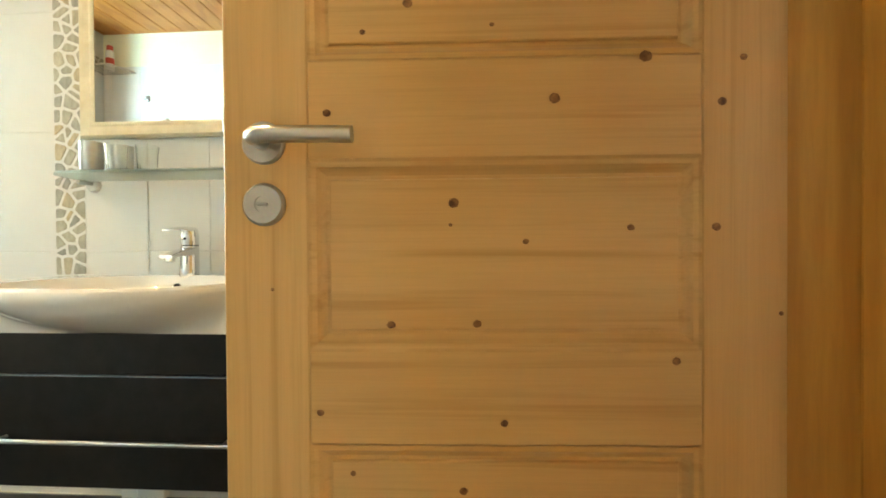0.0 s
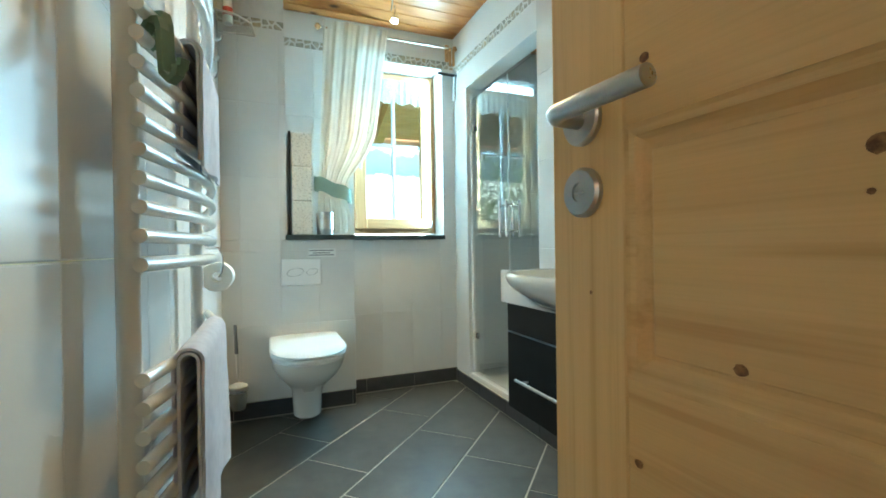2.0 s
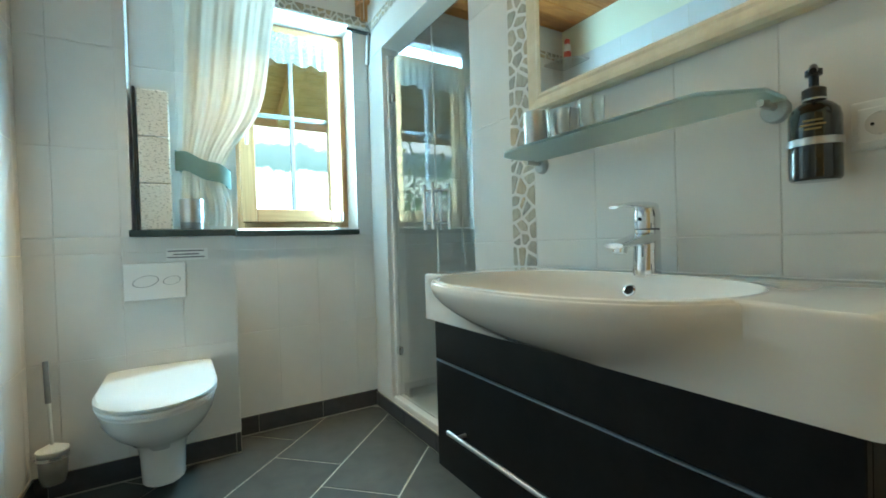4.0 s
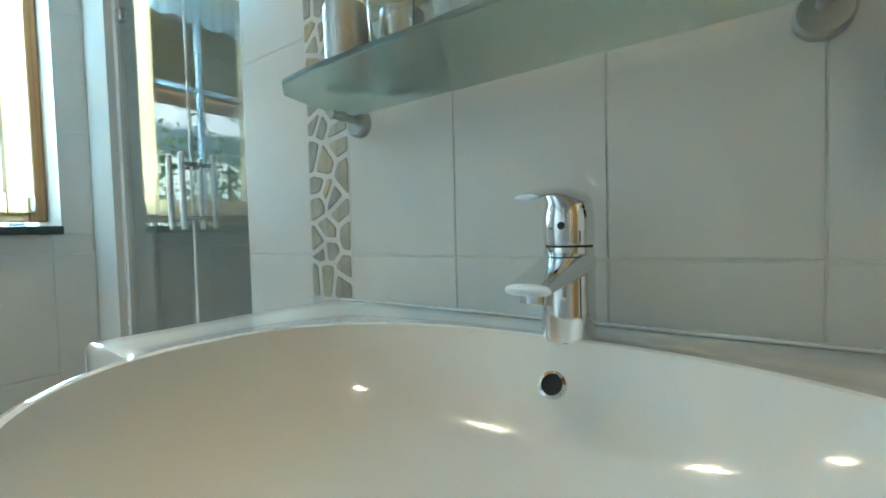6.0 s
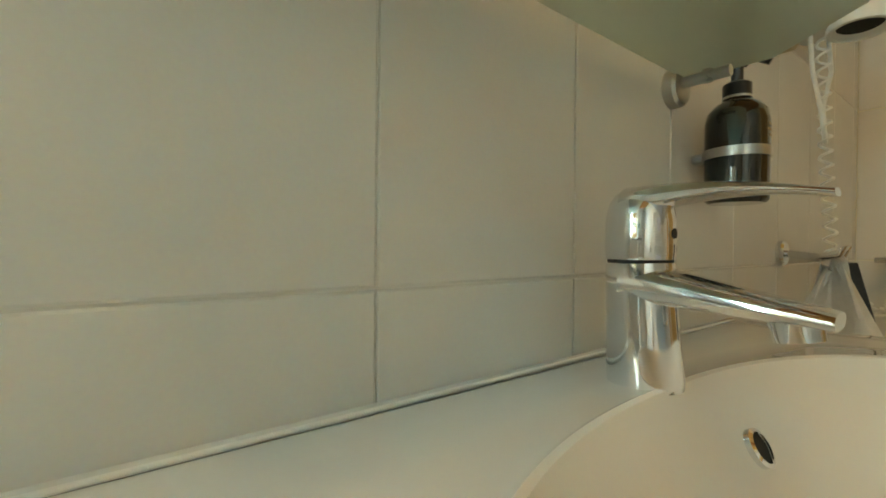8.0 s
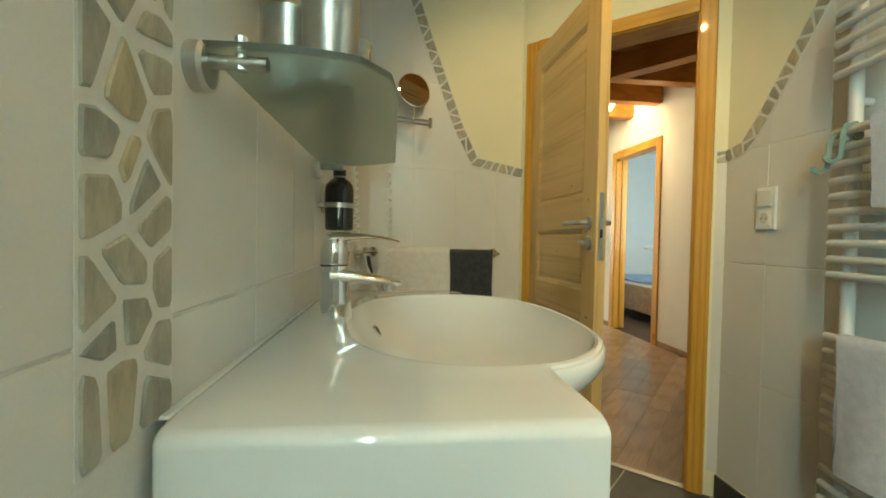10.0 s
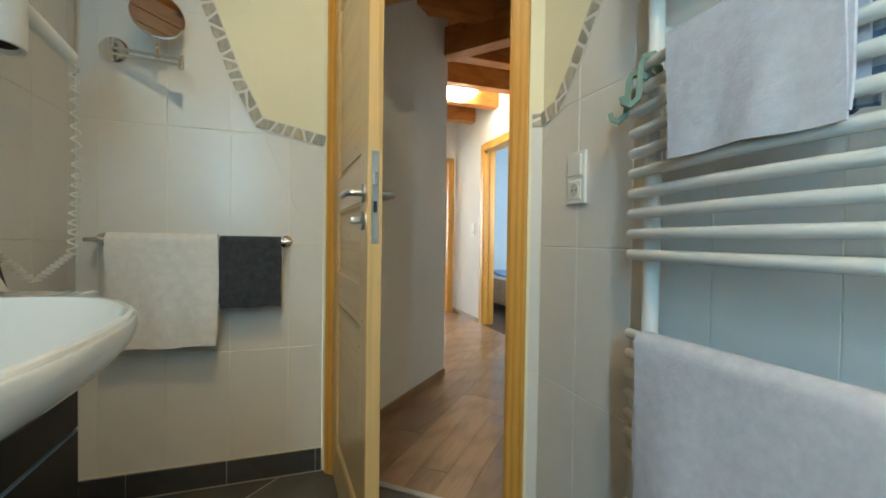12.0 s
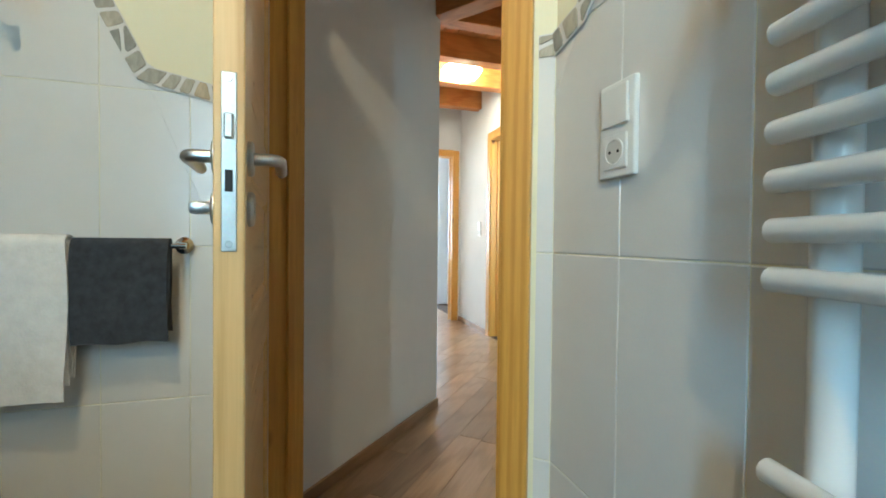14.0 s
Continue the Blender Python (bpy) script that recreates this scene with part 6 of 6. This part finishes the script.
# ---- hall beams, lamp, doorways and rooms beyond ----
def beam(name, a, b, w, h, mat, label):
    """A timber between two points of its lower middle line."""
    a, b = Vector(a), Vector(b)
    d = b - a
    m = Matrix.Translation(a) @ Matrix.Rotation(math.atan2(d.y, d.x), 4, "Z")
    return thing(name, bm_box(d.length, w, h, (d.length / 2, 0, 0), 0.006, 2), mat, m=m, label=label, category="ceiling beam", kind="structure")


for k, y in enumerate((-2.35, -2.95, -3.5, -4.02, -4.65)):
    beam("ceiling_beam", (HX, y, 2.43), (-1.0 if k > 1 else 0.2, y, 2.43), 0.12, 0.19, BEAM, "orange pine ceiling beam of the hall")
beam("hip_beam", (H0.x + 0.02, H0.y - 0.03, 2.28), (-2.75, -1.35, 2.33), 0.12, 0.2, BEAM, "slanting orange pine beam of the hall")
beam("ceiling_beam", (X_R, -0.75, 2.36), (0.0, -0.75, 2.36), 0.1, 0.124, BEAM, "orange pine ceiling beam of the bathroom")
hall_lamp = thing("hall_lamp", None, None, m=Matrix.Translation((-2.30, -3.76, 2.365)), label="round white glass ceiling lamp, lit", category="ceiling lamp")
part("base", bm_box(0.10, 0.4, 0.096, (0, 0, 0.158), 0.004), ENAMEL, hall_lamp)
part("shade", bm_lathe([(0.0, 0.02), (0.08, 0.028), (0.14, 0.055), (0.17, 0.10), (0.165, 0.115), (0.10, 0.158)], 36), LAMP_GLASS, hall_lamp, "glowing white glass shade", True)
side_frame = door_frame("door_frame_bedroom", Matrix.Translation((HX, DY0, 0)) @ Matrix.Rotation(radians(90), 4, "Z"), DY1 - DY0, DHEAD, 0.12, 0.085, FRAME, FRAME_X, "orange pine door frame of the bedroom")
end_frame = door_frame("door_frame_far", Matrix.Translation((EX1, HY, 0)) @ Matrix.Rotation(radians(180), 4, "Z"), EX1 - EX0, DHEAD, 0.12, 0.075, FRAME, FRAME_X, "orange pine door frame at the end of the hall")


def skirting(name, a, b, inward):
    a, b, n = Vector(a), Vector(b), Vector(inward)
    d = b - a
    m = Matrix.Translation((a.x, a.y, 0)) @ Matrix.Rotation(math.atan2(d.y, d.x), 4, "Z")
    s = 1 if Vector((-d.y, d.x)).dot(n) > 0 else -1
    return thing(name, bm_box(d.length, 0.014, 0.055, (d.length / 2, s * 0.008, 0), 0.004), SKIRT, m=m, label="low oak skirting board of the hall", category="skirting", kind="structure")


skirting("baseboard_hall_near", on_door(-0.06, -DEEP - 0.02), H0, (-0.7, 0.7))
skirting("baseboard_hall_side", (HX, HY), (HX, DY0 - 0.08), (1, 0))
skirting("baseboard_hall_side", (HX, DY1 + 0.08), (HX, -0.3), (1, 0))
skirting("baseboard_hall_end", (HX, HY), (EX0 - 0.07, HY), (0, 1))
hall_switch = thing("hall_switch", bm_box(0.081, 0.152, 0.010, (0, 0, 0), 0.003, 2), PLASTIC, m=plane_frame((HX + 0.0005, -4.60, 1.12), (0, 1, 0)), label="white switch and socket on the hall wall", category="switch")
part("rocker", bm_box(0.062, 0.062, 0.005, (0, 0.036, 0.0095), 0.002), PLASTIC, hall_switch)
socket_plate(hall_switch, Matrix.Translation((0, -0.036, 0)))
bed = thing("bed", None, None, m=Matrix.Translation((-4.35, -4.9, 0)), label="low wooden bed with blue and white bedding", category="bed")
part("side_board", bm_box(1.9, 0.03, 0.22, (0, 0.92, 0.18), 0.008), SKIRT, bed)
part("side_board", bm_box(1.9, 0.03, 0.22, (0, -0.92, 0.18), 0.008), SKIRT, bed)
part("foot_board", bm_box(0.03, 1.87, 0.34, (0.95, 0, 0.12), 0.01), SKIRT, bed)
part("head_board", bm_box(0.03, 1.87, 0.75, (-0.95, 0, 0.12), 0.01), SKIRT, bed)
for x in (-0.92, 0.92):
    for y in (-0.9, 0.9):
        part("leg", bm_box(0.06, 0.06, 0.2, (x, y, 0), 0.006), SKIRT, bed)
part("mattress", bm_box(1.84, 1.78, 0.2, (0, 0, 0.30), 0.05, 3), TOWEL_WHITE, bed, "white mattress", True)
part("blanket", thicken(bm_grid(30, 30, lambda u, v: (-0.5 + 1.4 * u, -0.88 + 1.76 * v, 0.53 + 0.025 * math.sin(u * 7 + v * 3) * math.sin(v * 9))), 0.04), BLUE_CLOTH, bed, "blue quilted blanket", True)
doll = bm_lathe([(0, 0.0), (0.09, 0.0), (0.12, 0.05), (0.10, 0.2), (0.05, 0.25), (0.09, 0.30), (0.10, 0.37), (0.07, 0.44), (0.10, 0.45), (0.03, 0.5), (0, 0.51)], 20)
thing("cloth_doll", doll, RED_PLASTIC, m=Matrix.Translation((-3.55, -4.32, 0.98)), label="red cloth doll on a small wall shelf", category="doll", smooth=True)
thing("bed_shelf", bm_box(0.5, 0.3, 0.03, (-3.55, -4.32, 0.95), 0.004), PAINT, label="small white shelf beside the bed", category="shelf")
thing("bed_shelf_post", bm_box(0.05, 0.05, 0.95, (-3.55, -4.32, 0.0), 0.004), PAINT, label="white shelf post standing on the floor", category="shelf post")
for z, mat in ((1.62, POSTER_A), (1.40, POSTER_B)):
    thing("wall_picture", bm_box(0.004, 0.36, 0.18 if z > 1.5 else 0.16, (BED_X + 0.003, -6.05, z)), mat, label="small coloured picture on the blue bedroom wall", category="picture")
chair = thing("far_plant", None, None, m=Matrix.Translation((-2.55, -6.9, 0)), label="dark potted plant in the bright far room", category="plant")
part("pot", bm_lathe([(0, 0), (0.12, 0), (0.15, 0.28), (0.135, 0.28), (0.11, 0.02), (0, 0.02)], 24), SILL_STONE, chair, "", True)
verts, faces = [], []
rnd = random.Random(5)
for k in range(260):
    a, h, r = rnd.uniform(0, 6.28), rnd.uniform(0.3, 1.6), rnd.uniform(0.05, 0.3)
    c = Vector((r * math.cos(a), r * math.sin(a), h))
    d = Vector((math.cos(a), math.sin(a), rnd.uniform(-0.5, 0.8))).normalized() * 0.09
    e = d.orthogonal().normalized() * 0.03
    n = len(verts)
    verts += [tuple(c), tuple(c + d * 0.5 + e), tuple(c + d), tuple(c + d * 0.5 - e)]
    faces.append((n, n + 1, n + 2, n + 3))
data = bpy.data.meshes.new("leaves")
data.from_pydata(verts, [], faces)
data.materials.append(LEAF)
leaves = new("leaves", data)
leaves.parent = chair
part("stem", bm_tube([(0, 0, 0.02), (0.02, 0.01, 0.8), (0, 0, 1.5)], [0.02, 0.015, 0.006], 8), BARK, chair)

# ---- tiles, stones and planks: the pieces of walls and floors ----
van_u = [0.0, Y_STUB - 0.345]
lay_tiles(wall_vanity, M_VAN, van_u, ROWS, FULL)
lay_tiles(wall_vanity, M_VAN, [Y_STUB - 0.23, Y_STUB + 0.005, Y_STUB + 0.232] + steps(Y_STUB + 0.436, Y_STUB - Y_T, 0.2161, Y_STUB + 0.436), ROWS, FULL)
lay_tiles(wall_window, M_WIN, steps(0.35, 0.78, 0.2161, 0.744), ROWS[2:], [[((0, WZ0 - 0.03), (0, 1))]])
lay_tiles(wall_window, M_WIN, steps(0.744, 1.51, 0.2161, 0.744), ROWS[:3] + [1.03], FULL)
lay_tiles(wall_window, M_WIN, [-WX1 * -1 - X_R, 1.51], [1.03] + ROWS[3:], FULL)
lay_tiles(wall_box, M_BOX, steps(0.0, 0.742, 0.2161, 0.744), ROWS[:3] + [1.03], FULL)
lay_tiles(wall_box, M_BOX, steps(0.0, 0.348, 0.2161, 0.744), [1.03] + ROWS[3:], FULL)
lay_tiles(wall_box, plane_frame((-0.766 - S, Y_BOX, 0), (0, 1, 0)), [0.0, Y_W - Y_BOX], ROWS[:3] + [1.03], FULL)
lay_tiles(wall_box, plane_frame((-1.16 - S, Y_BOX, 0), (0, 1, 0)), [0.0, Y_W - Y_BOX], [1.06] + ROWS[3:], FULL)
lay_tiles(wall_shower_back, plane_frame((0.85, Y_W + S, 0), (0, -1, 0)), steps(0, 1.06, 0.2161, 0.1), ROWS, FULL)
lay_tiles(wall_window, plane_frame((0.12, Y_W + S, 0), (1, 0, 0)), steps(0, 0.73, 0.2161, 0.1), ROWS, FULL)
lay_tiles(wall_shower_side, plane_frame((0.85, Y_STUB, 0), (-1, 0, 0)), steps(0, 0.73, 0.2161, 0.1), ROWS, FULL)

# borders that rise away from the door, cream paint above them
RAD_LINE = [(0.0, 1.385), (0.09, 1.405), (0.165, 1.49), (0.345, 1.745), (0.66, 2.2), (0.86, TOP)]
TOW_LINE = [(0.355 - 0.16, TOP), (0.355, 2.03), (0.513, 1.607), (0.60, 1.435), (0.853, 1.383)]


def side_of(a, b, flip=1):
    n = Vector((b[1] - a[1], a[0] - b[0])).normalized() * flip
    return (a, tuple(n))


rad_u = steps(0.0, Y_BOX - C2.y, 0.2161, -0.766 - C2.y)
lay_tiles(wall_radiator, M_RAD, rad_u, ROWS, [[side_of(RAD_LINE[1], RAD_LINE[4])], [side_of(RAD_LINE[1], RAD_LINE[4], -1), ((0, 1.385), (0, -1))]])
tow_u = steps(S, S - C1.x, 0.2161, 0.28 + S)
lay_tiles(wall_towel, M_TOW, tow_u, ROWS, [[side_of(TOW_LINE[1], TOW_LINE[3], 1)], [side_of(TOW_LINE[1], TOW_LINE[3], -1), side_of(TOW_LINE[3], TOW_LINE[4], 1)]])
lay_tiles(wall_door, M_DOOR, [0.0, 0.035], ROWS, [[((0, 1.385), (0, -1))]])
stone_band("pebble_border_radiator", plane_frame((X_R - S + 0.005, C2.y, 0), (0, 1, 0)), RAD_LINE, 0.05, 0.042, 3, "narrow border of grey pebbles rising along the wall")
stone_band("pebble_border_towel", plane_frame((S, Y_T - S + 0.005, 0), (-1, 0, 0)), TOW_LINE, 0.05, 0.042, 4, "narrow border of grey pebbles rising along the wall")
stone_band("pebble_strip", plane_frame((S, 0.2875, 0), (0, -1, 0)), [(0, 0.88), (0, 2.44)], 0.118, 0.050, 5, "upright strip of broken grey and brown pebbles in white grout")
stone_band("pebble_border_window", M_WIN, [(0.35, 2.285), (1.51, 2.285)], 0.055, 0.04, 6, "narrow border of grey pebbles near the ceiling")
stone_band("pebble_border_box", M_BOX, [(0.0, 2.285), (0.348, 2.285)], 0.055, 0.04, 7, "narrow border of grey pebbles near the ceiling")
stone_band("pebble_border_header", plane_frame((S, Y_W, 0), (0, -1, 0)), [(0.0, 2.24), (Y_W - 0.35, 2.24)], 0.055, 0.04, 8, "narrow border of grey pebbles above the shower")
stone_band("pebble_border_door", M_DOOR, [(0.0, 1.385), (0.035, 1.385)], 0.05, 0.035, 9, "narrow border of grey pebbles beside the door")

# slanting floor tiles, laid in staggered rows
ROOM = [((0, Y_W), (0, -1)), ((X_R, 0), (1, 0)), ((0, 0), (-1, 0)), ((0, Y_T), (0, 1)), (tuple(C1), tuple(IN))]
A1, A2 = Vector((0.7071, 0.7071)), Vector((0.7071, -0.7071))
for k in range(-8, 12):
    n0 = -1.377 + 0.335 * k
    for j in range(-6, 6):
        s0 = 0.467 - 0.177 * k + 0.659 * j
        while s0 < -3.2:
            s0 += 0.659 * 8
        corners = [(s0 + 0.004, n0 + 0.004), (s0 + 0.655, n0 + 0.004), (s0 + 0.655, n0 + 0.331), (s0 + 0.004, n0 + 0.331)]
        poly = [tuple(A1 * a + A2 * b) for a, b in corners]
        for p, n in ROOM:
            poly = clip(poly, p, n)
            if len(poly) < 3:
                break
        if len(poly) < 3 or area_of(poly) < 1e-3:
            continue
        x0, y0 = poly[0]
        piece("floor_tile", slab_mesh("floor_tile", [(x - x0, y - y0) for x, y in poly], 0.009, SLATE, 0.0012), floor, Matrix.Translation((x0, y0, -0.009)))

# oak planks of the hall, along the direction away from the bathroom door
P1 = Vector((-0.66, -0.75)).normalized()
P2 = Vector((-P1.y, P1.x))
HALL = [((HX + 0.001, 0), (1, 0)), ((0, HY - 3.0), (0, 1)), (on_door(0, -0.004), tuple(-IN)), ((0.5, 0), (-1, 0))]
rnd = random.Random(12)
for k in range(-22, 26):
    s = -1.0 - rnd.uniform(0, 1.2)
    while s < 9.0:
        length = rnd.choice((0.9, 1.2, 1.5))
        corners = [(s + 0.0008, 0.125 * k + 0.0008), (s + length - 0.0008, 0.125 * k + 0.0008), (s + length - 0.0008, 0.125 * k + 0.1242), (s + 0.0008, 0.125 * k + 0.1242)]
        poly = [tuple(C1 + P1 * a + P2 * b) for a, b in corners]
        s += length
        for p, n in HALL:
            poly = clip(poly, p, n)
            if len(poly) < 3:
                break
        if len(poly) < 3 or area_of(poly) < 2e-3:
            continue
        x0, y0 = poly[0]
        if x0 > 0.3 or (x0 > -1.2 and y0 < -3.3):
            continue
        data = [(Vector((x - x0, y - y0)).dot(P1), Vector((x - x0, y - y0)).dot(P2)) for x, y in poly]
        turn = math.atan2(P1.y, P1.x)
        piece("plank", slab_mesh("plank", data, 0.008, PARQUET, 0.001), hall_floor, Matrix.Translation((x0, y0, -0.008)) @ Matrix.Rotation(turn, 4, "Z"))
